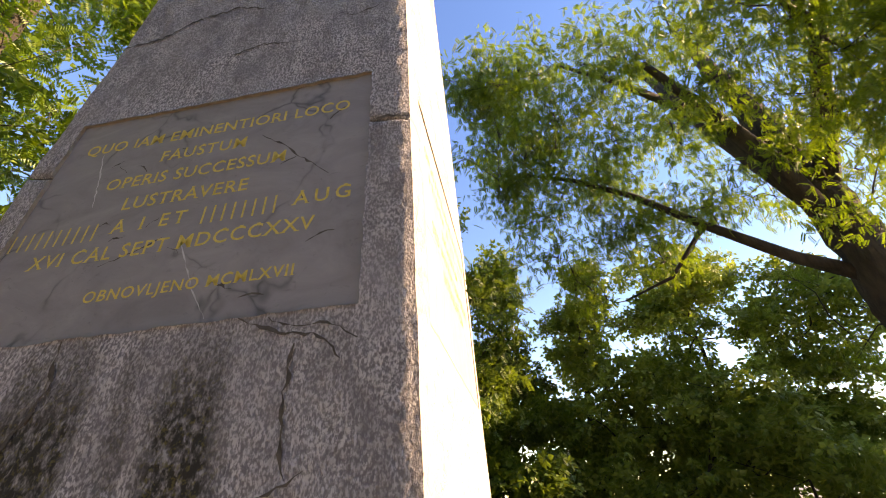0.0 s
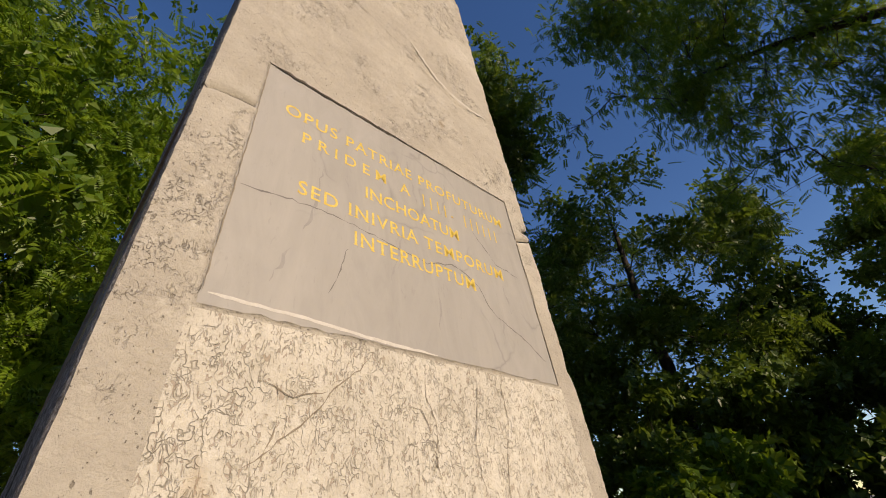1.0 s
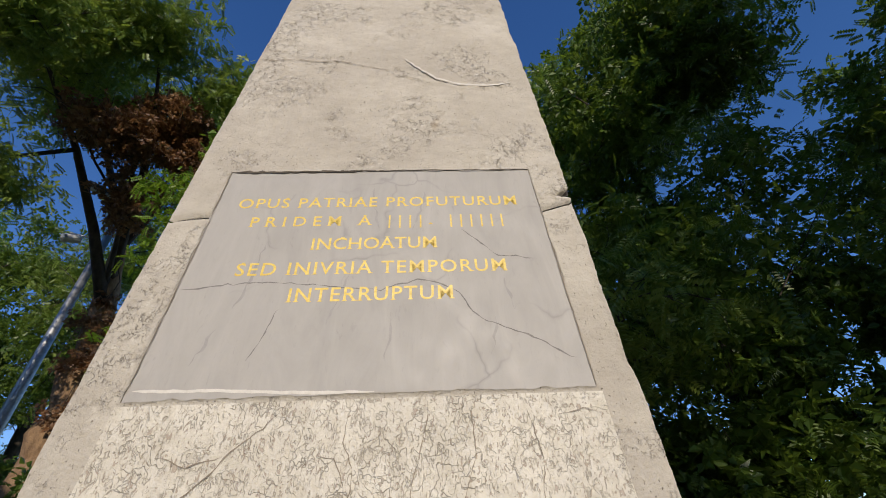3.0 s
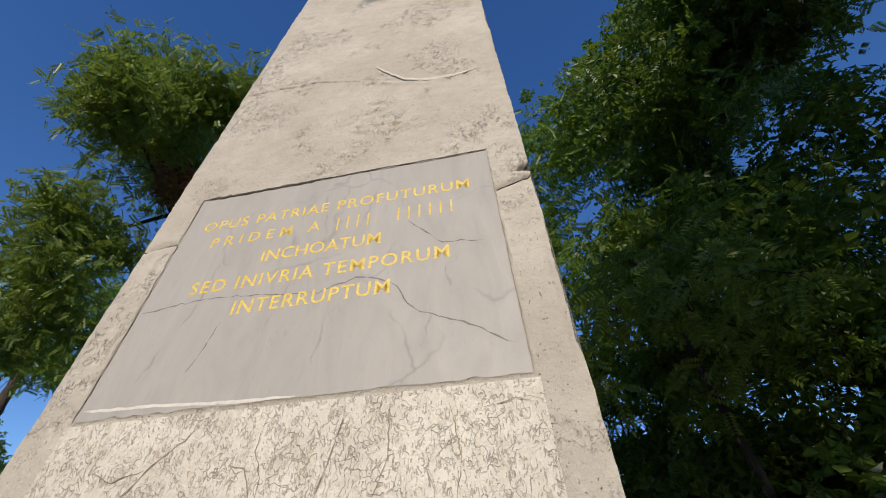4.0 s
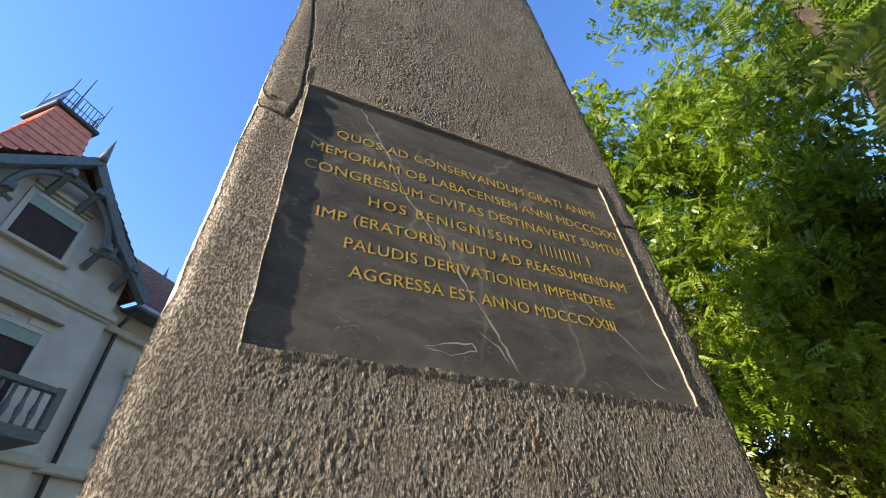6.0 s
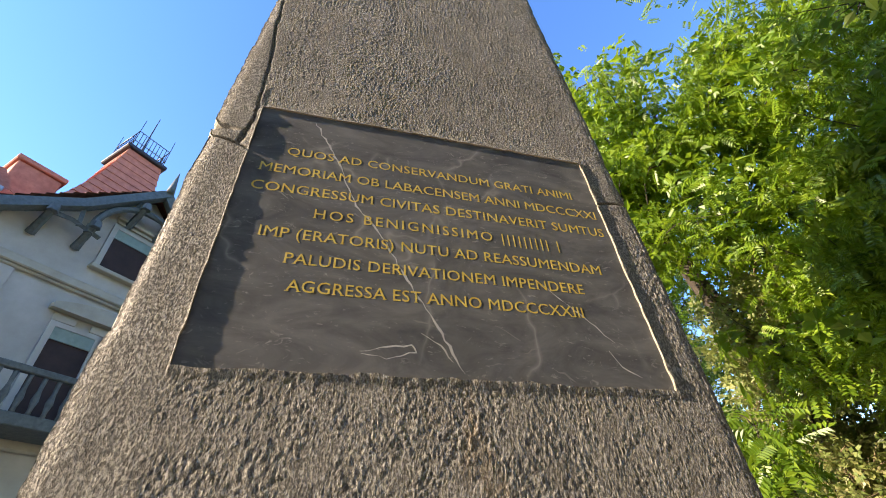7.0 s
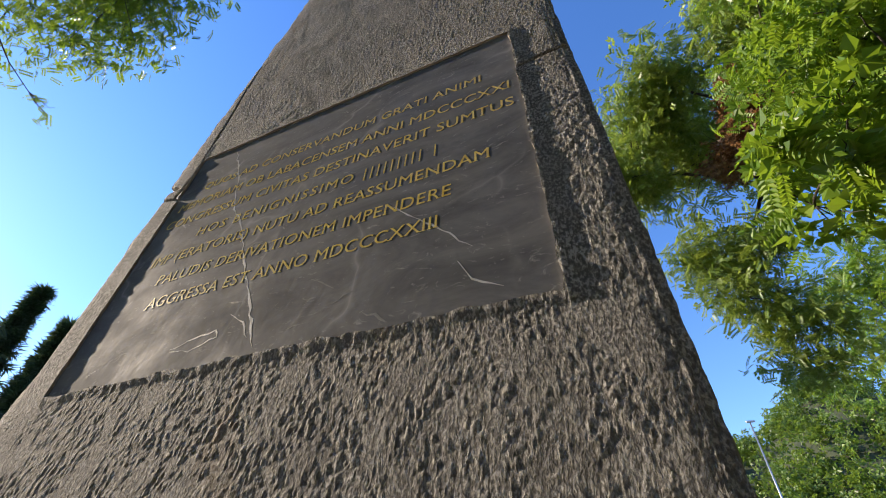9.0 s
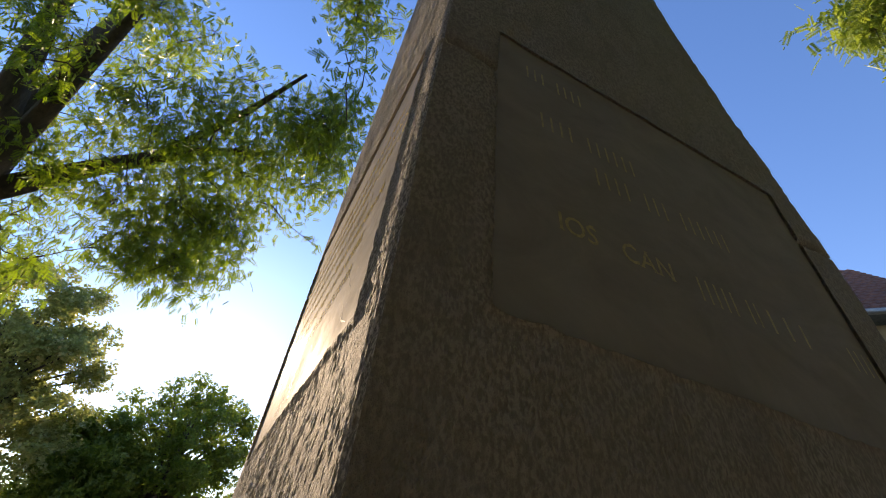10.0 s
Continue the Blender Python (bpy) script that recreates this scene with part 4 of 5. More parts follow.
def tree(name, label, trunk, limbs, crowns, leaf, size, mat, seed, bark=MAT_BARK, extra=(), droop=0.35, clump=0.75, sprigs=60, group="", twig=0.02, fill=0, fill_mat=None, limb_bark=None, knots=3):
    """A tree: trunk and limbs as polylines (x, y, z, radius); crowns as (centre, radii, clumps); extra clumps by place and radius."""
    rng = np.random.default_rng(seed)
    base = trunk[0][:3]
    top = thing(name, label, "shrub" if "shrub" in name else "ivy" if "ivy" == name[-3:] else "tree", group, at=base)
    line, wide = [], []
    for p, q in zip(trunk, trunk[1:]):
        steps = max(1, round((q[2] - p[2]) / 0.35))
        for k in range(steps):
            f = k / steps
            line.append([p[i] + (q[i] - p[i]) * f + (rng.normal(0, 0.10) * p[3] if i < 2 else 0) for i in range(3)])
            wide.append((p[3] + (q[3] - p[3]) * f) * rng.uniform(0.92, 1.08))
    line.append(trunk[-1][:3]), wide.append(trunk[-1][3])
    child("trunk", tubes_mesh("trunk", [(line, wide)], bark, 14, 0.10), top)
    centers, sizes = [], []
    for c, r, n in crowns:
        for p in cluster_points(c, r, n, rng):
            q = clump * rng.uniform(0.6, 1.35)
            if free_of_light(p, q) and p[2] > 0.4:
                centers.append(p), sizes.append(q)
    for x, y, z, r in extra:
        centers.append(np.array((x, y, z))), sizes.append(r)
    joints = [Vector(p[:3]) for p in trunk[1:]] if "shrub" in name else [Vector(p) for p in line[len(line) // 3:]]
    for run in limbs:
        for p, q in zip(run, run[1:]):
            joints += [Vector(p[:3]).lerp(Vector(q[:3]), k / 5) for k in range(1, 6)]
    runs = [([p[:3] for p in run], [p[3] for p in run]) for run in limbs]
    spots = []
    # clumps near the limbs first: later ones branch off the boughs already there
    net = np.array([tuple(j) for j in joints])
    order = np.argsort([np.min(np.linalg.norm(net - c, axis=1)) for c in centers], kind="stable")
    for c, r in ((centers[i], sizes[i]) for i in order):
        to = Vector(c)
        start = Vector(net[np.argmin(np.linalg.norm(net - c, axis=1) + 0.5 * np.maximum(0, net[:, 2] - c[2]))])
        far = (to - start).length
        mid = start.lerp(to, 0.5) + Vector(rng.normal(0, 0.16, 3)) * far * 0.6 + Vector((0, 0, 0.12 * far))
        runs.append(([start, start.lerp(mid, 0.5) + Vector(rng.normal(0, 0.05, 3)) * far, mid, to], [twig * (0.7 + 0.3 * far), twig * (0.6 + 0.22 * far), twig * (0.45 + 0.12 * far), twig * 0.35]))
        net = np.concatenate([net, np.array([tuple(mid), tuple(mid.lerp(to, 0.6))])])
        for k in range(knots):
            tip = to + Vector(rng.normal(0, 0.42, 3)) * r
            runs.append(([mid.lerp(to, 0.6), to.lerp(tip, 0.6), tip], [twig * 0.4, twig * 0.28, twig * 0.12]))
        count = max(6, round(sprigs * (r / clump) ** 2))
        pts = cluster_points(c, (r, r, r * 0.62), count, rng)
        spots.append(pts)
    tagged(child("branchwork", tubes_mesh("branchwork", runs, limb_bark or bark, 6, 0.06), top), kind="stuff")
    # added broad leaves close the crown; a darker fill_mat paints its inner shade
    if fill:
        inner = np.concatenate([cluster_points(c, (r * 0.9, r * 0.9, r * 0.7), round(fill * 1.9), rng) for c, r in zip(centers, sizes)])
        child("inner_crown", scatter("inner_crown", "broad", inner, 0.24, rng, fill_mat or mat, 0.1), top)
    child("crown", scatter("crown", leaf, np.concatenate(spots), size, rng, mat, droop), top)
    return top


# the great locust on the sunny side
GREAT = [(8.0, 6.0, 0, 0.62), (7.9, 6.1, 2.0, 0.5), (7.7, 6.3, 4.2, 0.45), (7.55, 6.4, 6.0, 0.42), (7.4, 6.5, 8.0, 0.34), (7.2, 6.7, 10.5, 0.22), (7.0, 6.9, 13, 0.1)]
GREAT_LIMBS = [
    [(7.7, 6.3, 4.6, 0.17), (6.6, 6.6, 5.4, 0.12), (5.4, 6.8, 6.5, 0.10), (4.2, 6.9, 7.6, 0.08), (3.0, 6.9, 8.3, 0.06), (2.0, 6.6, 8.4, 0.03)],
    [(7.6, 6.4, 6.2, 0.34), (6.9, 6.6, 8.0, 0.28), (6.2, 6.9, 10.0, 0.2), (5.6, 7.1, 12.2, 0.1)],
    [(7.5, 6.4, 5.6, 0.26), (6.7, 5.9, 7.2, 0.2), (5.6, 5.4, 8.6, 0.14), (4.6, 4.9, 9.6, 0.08)],
    [(7.6, 6.3, 6.6, 0.25), (7.5, 4.9, 8.2, 0.18), (7.2, 3.6, 9.2, 0.12), (6.8, 2.2, 9.6, 0.06)],
    [(7.3, 4.2, 8.8, 0.11), (5.8, 2.9, 9.3, 0.08), (4.4, 1.9, 9.7, 0.03)],
    [(6.2, 6.9, 10.0, 0.13), (4.4, 6.2, 10.8, 0.09), (3.0, 5.6, 11.0, 0.03)],
    [(5.4, 6.8, 6.5, 0.06), (4.6, 7.3, 5.6, 0.04), (3.6, 7.6, 5.3, 0.02)],
]
tree("locust_tree", "huge old locust with dark forked trunk and airy sunlit leaves", GREAT, GREAT_LIMBS,
     [((5.4, 7.6, 10.2), (4.8, 3.0, 4.0), 84), ((5.6, 3.6, 8.8), (1.6, 1.6, 2.2), 24), ((6.8, 4.6, 6.2), (1.0, 1.6, 1.6), 16), ((3.0, 7.2, 8.2), (2.6, 1.6, 3.2), 40), ((7.2, 3.6, 8.4), (1.8, 2.8, 2.2), 40), ((8.6, 8.0, 7.0), (3.0, 2.5, 3.5), 24), ((2.6, 5.6, 11.0), (2.0, 1.4, 2.0), 14), ((5.2, 5.8, 8.2), (2.0, 0.9, 2.2), 12), ((6.2, 2.6, 9.6), (1.6, 1.6, 1.4), 14), ((7.0, 2.4, 6.9), (1.0, 1.4, 1.6), 30), ((6.2, 1.5, 9.8), (1.6, 1.3, 1.6), 20), ((1.7, 7.2, 11.2), (1.4, 1.3, 3.4), 26),
      ((1.2, 5.2, 10.0), (0.9, 1.3, 1.2), 26), ((2.0, 6.6, 8.4), (1.2, 1.0, 1.5), 22), ((3.6, 5.2, 9.6), (1.3, 1.0, 1.0), 16), ((4.4, 7.2, 6.6), (1.0, 0.7, 0.9), 12),
      ((4.4, 1.2, 8.9), (1.9, 0.5, 1.0), 15), ((6.3, 2.1, 7.1), (0.6, 1.0, 1.0), 14), ((6.6, 3.1, 5.9), (0.6, 0.9, 0.7), 12), ((2.7, 1.4, 9.9), (0.8, 0.5, 0.5), 6)],
     "locust", 0.20, MAT_LEAF, 11, clump=0.66, sprigs=64, twig=0.014, droop=0.75, knots=5,
     extra=[(2.2, 6.2, 6.2, 0.6), (2.8, 6.8, 5.2, 0.6), (0.6, 5.2, 8.0, 0.6), (-0.3, 4.9, 7.6, 0.6), (6.4, 3.4, 5.6, 0.5), (6.6, 4.4, 5.2, 0.5), (7.0, 1.2, 9.2, 0.5), (6.6, 0.6, 9.0, 0.45), (6.0, 1.6, 9.4, 0.5), (7.4, 2.0, 9.0, 0.5), (6.3, 2.4, 8.2, 0.5), (5.9, 1.0, 9.9, 0.45), (1.9, 6.9, 7.2, 0.6), (1.7, 7.2, 8.6, 0.7), (7.1, 0.55, 7.75, 0.26)])

# the shaded locusts behind the monument
GROVE = "locusts of the dark grove"
tree("locust_tree", "tall slender locust tree in deep shade with a sunlit lower trunk", [(-7.6, 0.6, 0, 0.25), (-7.4, 0.75, 3, 0.22), (-7.1, 1.0, 6, 0.2), (-6.9, 1.3, 8, 0.16), (-6.7, 1.5, 13, 0.06)], [],
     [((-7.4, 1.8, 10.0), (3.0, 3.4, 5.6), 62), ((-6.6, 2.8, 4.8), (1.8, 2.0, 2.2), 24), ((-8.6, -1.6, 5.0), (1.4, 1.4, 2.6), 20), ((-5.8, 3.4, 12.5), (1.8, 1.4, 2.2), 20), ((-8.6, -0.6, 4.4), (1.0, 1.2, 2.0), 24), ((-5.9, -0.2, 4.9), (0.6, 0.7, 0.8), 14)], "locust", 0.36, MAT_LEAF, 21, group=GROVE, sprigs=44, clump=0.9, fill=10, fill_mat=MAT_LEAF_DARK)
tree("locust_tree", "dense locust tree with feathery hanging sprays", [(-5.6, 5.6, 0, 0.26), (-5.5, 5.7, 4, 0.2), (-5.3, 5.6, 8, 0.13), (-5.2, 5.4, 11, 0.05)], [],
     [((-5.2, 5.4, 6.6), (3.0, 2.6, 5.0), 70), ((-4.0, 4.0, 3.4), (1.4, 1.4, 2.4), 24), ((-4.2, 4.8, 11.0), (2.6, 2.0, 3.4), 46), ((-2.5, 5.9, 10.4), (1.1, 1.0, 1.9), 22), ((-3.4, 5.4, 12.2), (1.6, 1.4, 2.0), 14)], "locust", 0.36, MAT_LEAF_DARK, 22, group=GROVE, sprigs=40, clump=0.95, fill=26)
tree("young_locust", "young locust with pale feathery sprays before the dark grove", [(-3.6, 2.9, 0, 0.07), (-3.5, 2.8, 2, 0.055), (-3.2, 2.5, 4, 0.035), (-3.0, 2.2, 5.2, 0.015)], [],
     [((-3.3, 2.6, 4.4), (0.7, 0.8, 1.4), 9)], "locust", 0.36, MAT_LEAF_PALE, 26, sprigs=26, clump=0.5, twig=0.012,
     extra=[(-2.75, 1.75, 4.2, 0.42), (-3.2, 1.6, 4.7, 0.4), (-2.35, 2.3, 3.9, 0.4), (-2.6, 2.8, 3.6, 0.42), (-2.2, 2.9, 4.4, 0.32), (-3.0, 1.3, 3.6, 0.35), (-1.9, 2.3, 3.95, 0.36), (-2.3, 2.0, 4.2, 0.36), (-1.6, 2.6, 3.7, 0.3), (-2.1, 2.7, 4.3, 0.3), (-1.5, 2.9, 3.6, 0.26)])
tree("locust_tree", "tall locust closing the grove behind the ivy tree", [(-13.6, -13.4, 0, 0.25), (-13.5, -13.4, 5, 0.2), (-13.3, -13.2, 13, 0.08)], [],
     [((-13.4, -13.4, 9.0), (3.2, 3.0, 6.5), 60), ((-12.6, -15.4, 10.0), (1.8, 1.2, 5.0), 22)], "locust", 0.5, MAT_LEAF_DARK, 27, group=GROVE, sprigs=26, clump=1.1, fill=30)
tree("locust_tree", "broad shaded locust tree with a thin crown against the sky", [(-1.8, 9.4, 0, 0.2), (-1.7, 9.3, 4, 0.14), (-1.6, 9.1, 7, 0.07), (-1.5, 9.0, 8.4, 0.02)], [],
     [((-1.9, 9.0, 5.4), (3.0, 2.0, 4.2), 66), ((0.55, 11.0, 6.9), (0.6, 0.6, 2.2), 16)], "locust", 0.38, MAT_LEAF_DARK, 23, group=GROVE, sprigs=44, clump=0.92, fill=19)
tree("maple_tree", "young maple with broad leaves catching the sun", [(2.6, 10.6, 0, 0.14), (2.7, 10.6, 3, 0.09), (3.0, 10.6, 6, 0.05), (3.3, 10.5, 8.3, 0.012)], [],
     [((2.8, 10.2, 3.0), (1.7, 1.4, 2.4), 30), ((4.6, 9.6, 2.4), (1.8, 1.3, 2.0), 26), ((2.9, 10.8, 5.7), (1.1, 0.8, 1.3), 20), ((3.25, 10.5, 7.5), (0.4, 0.4, 0.7), 6)], "broad", 0.22, MAT_LEAF_PALE, 24, sprigs=60, clump=0.68)
tree("maple_tree", "shaded maple among the undergrowth", [(6.5, 11.5, 0, 0.16), (6.4, 11.4, 3, 0.11), (6.2, 11.2, 6.0, 0.03)], [],
     [((6.3, 11.0, 4.2), (2.6, 1.6, 3.4), 42), ((9.5, 11.5, 2.6), (2.2, 1.0, 1.8), 12), ((6.2, 11.6, 6.8), (2.6, 1.4, 1.5), 26), ((8.6, 9.9, 5.4), (2.2, 1.0, 1.6), 24)], "broad", 0.23, MAT_LEAF_PALE, 25, sprigs=60, clump=0.8)
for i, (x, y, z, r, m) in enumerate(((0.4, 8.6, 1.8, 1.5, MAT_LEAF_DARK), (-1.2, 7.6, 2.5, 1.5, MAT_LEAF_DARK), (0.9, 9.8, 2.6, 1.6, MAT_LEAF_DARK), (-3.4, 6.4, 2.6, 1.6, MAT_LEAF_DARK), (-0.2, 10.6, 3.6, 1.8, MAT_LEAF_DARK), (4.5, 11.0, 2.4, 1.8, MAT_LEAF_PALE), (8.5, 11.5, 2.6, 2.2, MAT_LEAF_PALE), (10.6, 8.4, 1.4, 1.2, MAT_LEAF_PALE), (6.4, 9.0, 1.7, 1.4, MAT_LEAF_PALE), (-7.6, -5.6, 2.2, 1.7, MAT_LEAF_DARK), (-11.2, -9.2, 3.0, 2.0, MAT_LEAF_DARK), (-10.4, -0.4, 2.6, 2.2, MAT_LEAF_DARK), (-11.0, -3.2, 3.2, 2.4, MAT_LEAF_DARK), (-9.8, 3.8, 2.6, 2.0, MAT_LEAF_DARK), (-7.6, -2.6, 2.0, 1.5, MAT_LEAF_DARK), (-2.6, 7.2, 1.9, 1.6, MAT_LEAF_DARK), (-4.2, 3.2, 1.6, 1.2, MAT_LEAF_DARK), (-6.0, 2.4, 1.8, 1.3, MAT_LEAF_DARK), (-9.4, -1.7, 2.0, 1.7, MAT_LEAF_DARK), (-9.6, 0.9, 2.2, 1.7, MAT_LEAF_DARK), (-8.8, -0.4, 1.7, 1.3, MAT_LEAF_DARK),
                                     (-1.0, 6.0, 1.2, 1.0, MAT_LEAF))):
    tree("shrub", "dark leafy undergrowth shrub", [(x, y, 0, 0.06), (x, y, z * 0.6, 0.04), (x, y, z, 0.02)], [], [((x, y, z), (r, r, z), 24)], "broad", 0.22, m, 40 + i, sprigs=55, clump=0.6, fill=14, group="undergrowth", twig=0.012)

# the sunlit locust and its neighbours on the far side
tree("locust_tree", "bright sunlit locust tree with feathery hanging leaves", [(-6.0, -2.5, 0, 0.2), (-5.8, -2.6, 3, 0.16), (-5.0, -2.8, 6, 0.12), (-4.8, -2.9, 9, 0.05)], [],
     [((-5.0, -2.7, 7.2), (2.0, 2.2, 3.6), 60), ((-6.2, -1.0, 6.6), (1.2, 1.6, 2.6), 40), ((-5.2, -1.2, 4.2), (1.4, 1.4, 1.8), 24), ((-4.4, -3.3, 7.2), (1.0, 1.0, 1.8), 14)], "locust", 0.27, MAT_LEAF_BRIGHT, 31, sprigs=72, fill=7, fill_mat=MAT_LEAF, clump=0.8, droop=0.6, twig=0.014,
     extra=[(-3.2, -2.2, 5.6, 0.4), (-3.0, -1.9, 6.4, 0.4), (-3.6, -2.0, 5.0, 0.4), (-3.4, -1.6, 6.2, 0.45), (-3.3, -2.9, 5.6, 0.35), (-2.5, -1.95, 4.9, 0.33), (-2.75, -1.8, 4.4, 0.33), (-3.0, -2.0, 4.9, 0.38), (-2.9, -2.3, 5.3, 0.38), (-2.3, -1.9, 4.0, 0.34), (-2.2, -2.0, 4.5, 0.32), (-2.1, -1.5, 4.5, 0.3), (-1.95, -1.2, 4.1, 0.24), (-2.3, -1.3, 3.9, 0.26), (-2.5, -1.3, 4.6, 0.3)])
tree("ivy_tree", "old locust with an ivy-wrapped orange trunk and green crown", [(-8.5, -8.1, 0, 0.66), (-8.5, -8.1, 2.5, 0.58), (-8.6, -8.3, 5.0, 0.46), (-8.3, -8.4, 7.6, 0.30), (-7.6, -8.3, 9.4, 0.18), (-6.9, -8.2, 11.5, 0.08)],
     [[(-8.2, -8.4, 7.8, 0.17), (-6.6, -8.3, 9.2, 0.12), (-5.0, -8.3, 10.4, 0.08), (-3.2, -8.2, 11.2, 0.04), (-1.6, -7.8, 11.4, 0.02)], [(-8.6, -8.2, 4.6, 0.1), (-9.2, -7.7, 5.4, 0.07), (-9.6, -7.4, 5.6, 0.03)],
      [(-8.0, -8.4, 8.4, 0.14), (-6.6, -7.6, 9.8, 0.11), (-5.2, -6.8, 11.0, 0.07), (-3.8, -6.4, 12.2, 0.03)], [(-7.6, -8.3, 9.2, 0.12), (-6.6, -6.9, 10.4, 0.09), (-5.6, -5.6, 11.4, 0.06), (-4.8, -4.6, 12.1, 0.03)],
      [(-7.2, -8.3, 10.0, 0.10), (-6.0, -8.8, 11.8, 0.08), (-4.6, -8.8, 13.2, 0.04)], [(-5.0, -8.3, 10.4, 0.06), (-4.4, -8.9, 9.4, 0.04), (-3.8, -9.2, 8.6, 0.02)]],
     [((-3.9, -8.6, 12.4), (1.7, 1.5, 2.4), 50), ((-5.6, -9.2, 13.6), (1.8, 1.4, 2.4), 26), ((-3.5, -9.6, 15.0), (1.3, 1.2, 1.5), 20), ((-2.7, -9.4, 14.2), (1.0, 0.9, 1.7), 16), ((-9.8, -8.0, 11.0), (1.8, 1.8, 4.6), 40), ((-7.2, -7.6, 14.8), (2.0, 1.6, 2.6), 34),
      ((-3.0, -6.6, 12.7), (1.4, 1.6, 0.8), 44), ((-4.9, -4.6, 12.0), (0.8, 0.9, 0.9), 22), ((-10.6, -11.8, 9.4), (1.4, 1.4, 2.6), 26), ((-7.2, -5.7, 8.2), (0.8, 0.7, 1.2), 16), ((-1.9, -7.7, 11.2), (1.0, 1.2, 1.0), 32), ((-3.7, -9.0, 8.5), (1.2, 1.0, 1.3), 34), ((-4.4, -9.6, 6.7), (1.0, 0.8, 0.8), 14)],
     "locust", 0.30, MAT_LEAF_PALE, 32, MAT_IVY_BARK, sprigs=44, clump=0.72, fill=2, twig=0.014, limb_bark=MAT_BARK)
tree("locust_tree", "locust tree standing off in the open", [(-12.4, -21.5, 0, 0.35), (-12.3, -21.4, 6, 0.28), (-12.1, -21.2, 12, 0.16), (-12.0, -21.0, 17, 0.05)], [],
     [((-12.0, -21.0, 13.0), (3.2, 3.0, 4.6), 56)], "locust", 0.62, MAT_LEAF, 36, sprigs=26, clump=1.2, fill=6, twig=0.025)
tree("dead_ivy", "dry brown dead ivy tangled in the crown", [(-7.9, -8.35, 8.2, 0.06), (-6.4, -7.6, 9.6, 0.05), (-4.9, -6.8, 10.6, 0.03)],
     [[(-6.4, -7.6, 9.6, 0.04), (-5.2, -7.9, 10.2, 0.03), (-4.0, -7.8, 10.6, 0.02)], [(-6.4, -7.6, 9.6, 0.04), (-6.0, -6.4, 10.6, 0.03), (-5.4, -5.5, 11.2, 0.02)], [(-5.6, -7.2, 10.2, 0.03), (-4.6, -6.4, 11.2, 0.02), (-4.0, -6.0, 11.6, 0.01)]],
     [((-4.4, -7.2, 10.4), (1.0, 0.9, 0.6), 34), ((-4.9, -6.3, 11.3), (1.1, 0.9, 0.5), 34), ((-6.1, -7.3, 9.7), (0.9, 0.7, 0.9), 24), ((-5.6, -6.0, 10.6), (0.6, 0.6, 0.7), 18), ((-8.1, -8.1, 6.6), (0.4, 0.4, 1.7), 12)], "broad", 0.19, MAT_LEAF_DRY, 33, sprigs=26, clump=0.42, twig=0.016, limb_bark=MAT_BARK, knots=5)
tree("dry_shrub", "half dry yellowing shrub with bare twigs", [(-5.7, -2.6, 0, 0.06), (-5.6, -2.5, 1.8, 0.04), (-5.5, -2.4, 3.6, 0.02)], [],
     [((-5.4, -2.2, 3.5), (0.8, 0.7, 1.6), 84)], "broad", 0.12, MAT_LEAF_YELLOW, 34, sprigs=46, clump=0.46, twig=0.016, limb_bark=MAT_DRY_TWIG, knots=10)
tree("dry_shrub", "low thicket of bare brown twigs with few leaves", [(-6.9, -1.4, 0, 0.05), (-6.9, -1.4, 1.2, 0.03), (-6.8, -1.4, 2.4, 0.02)], [],
     [((-6.7, -1.4, 2.6), (0.8, 0.6, 1.1), 60)], "broad", 0.11, MAT_LEAF_YELLOW, 35, sprigs=16, clump=0.45, twig=0.018, limb_bark=MAT_DRY_TWIG, knots=16)
tree("low_locust", "low young locust with fresh green sprays", [(-3.6, -1.5, 0, 0.03), (-3.6, -1.5, 1.2, 0.02), (-3.5, -1.45, 2.3, 0.01)], [],
     [((-3.4, -1.4, 2.4), (0.3, 0.3, 0.4), 8)], "locust", 0.34, MAT_LEAF, 37, sprigs=12, clump=0.3, twig=0.01)

# the distance
for i, (x, y, h) in enumerate(((44.0, -15.6, 20.5), (47.0, -13.2, 23.5), (52.0, -18.5, 24.0))):
    rng_c = np.random.default_rng(60 + i)
    con = thing("conifer", "tall dark spruce against the sky", "tree", "distant spruces", at=(x, y, 0))
    child("trunk", tubes_mesh("trunk", [([(x, y, 0), (x, y, h * 0.5), (x, y, h)], [0.35, 0.2, 0.03])], MAT_BARK, 7), con)
    zz = rng_c.uniform(0.12, 1.0, 2600) ** 0.9
    rr = (1.02 - zz) * h * 0.16 * (0.55 + 0.45 * np.abs(np.sin(zz * h * 2.2))) * rng_c.uniform(0.3, 1.0, 2600)
    an = rng_c.uniform(0, 6.283, 2600)
    child("crown", scatter("crown", "needle", np.stack([x + rr * np.cos(an), y + rr * np.sin(an), zz * h], -1), 1.0, rng_c, MAT_NEEDLE, 0.3), con)
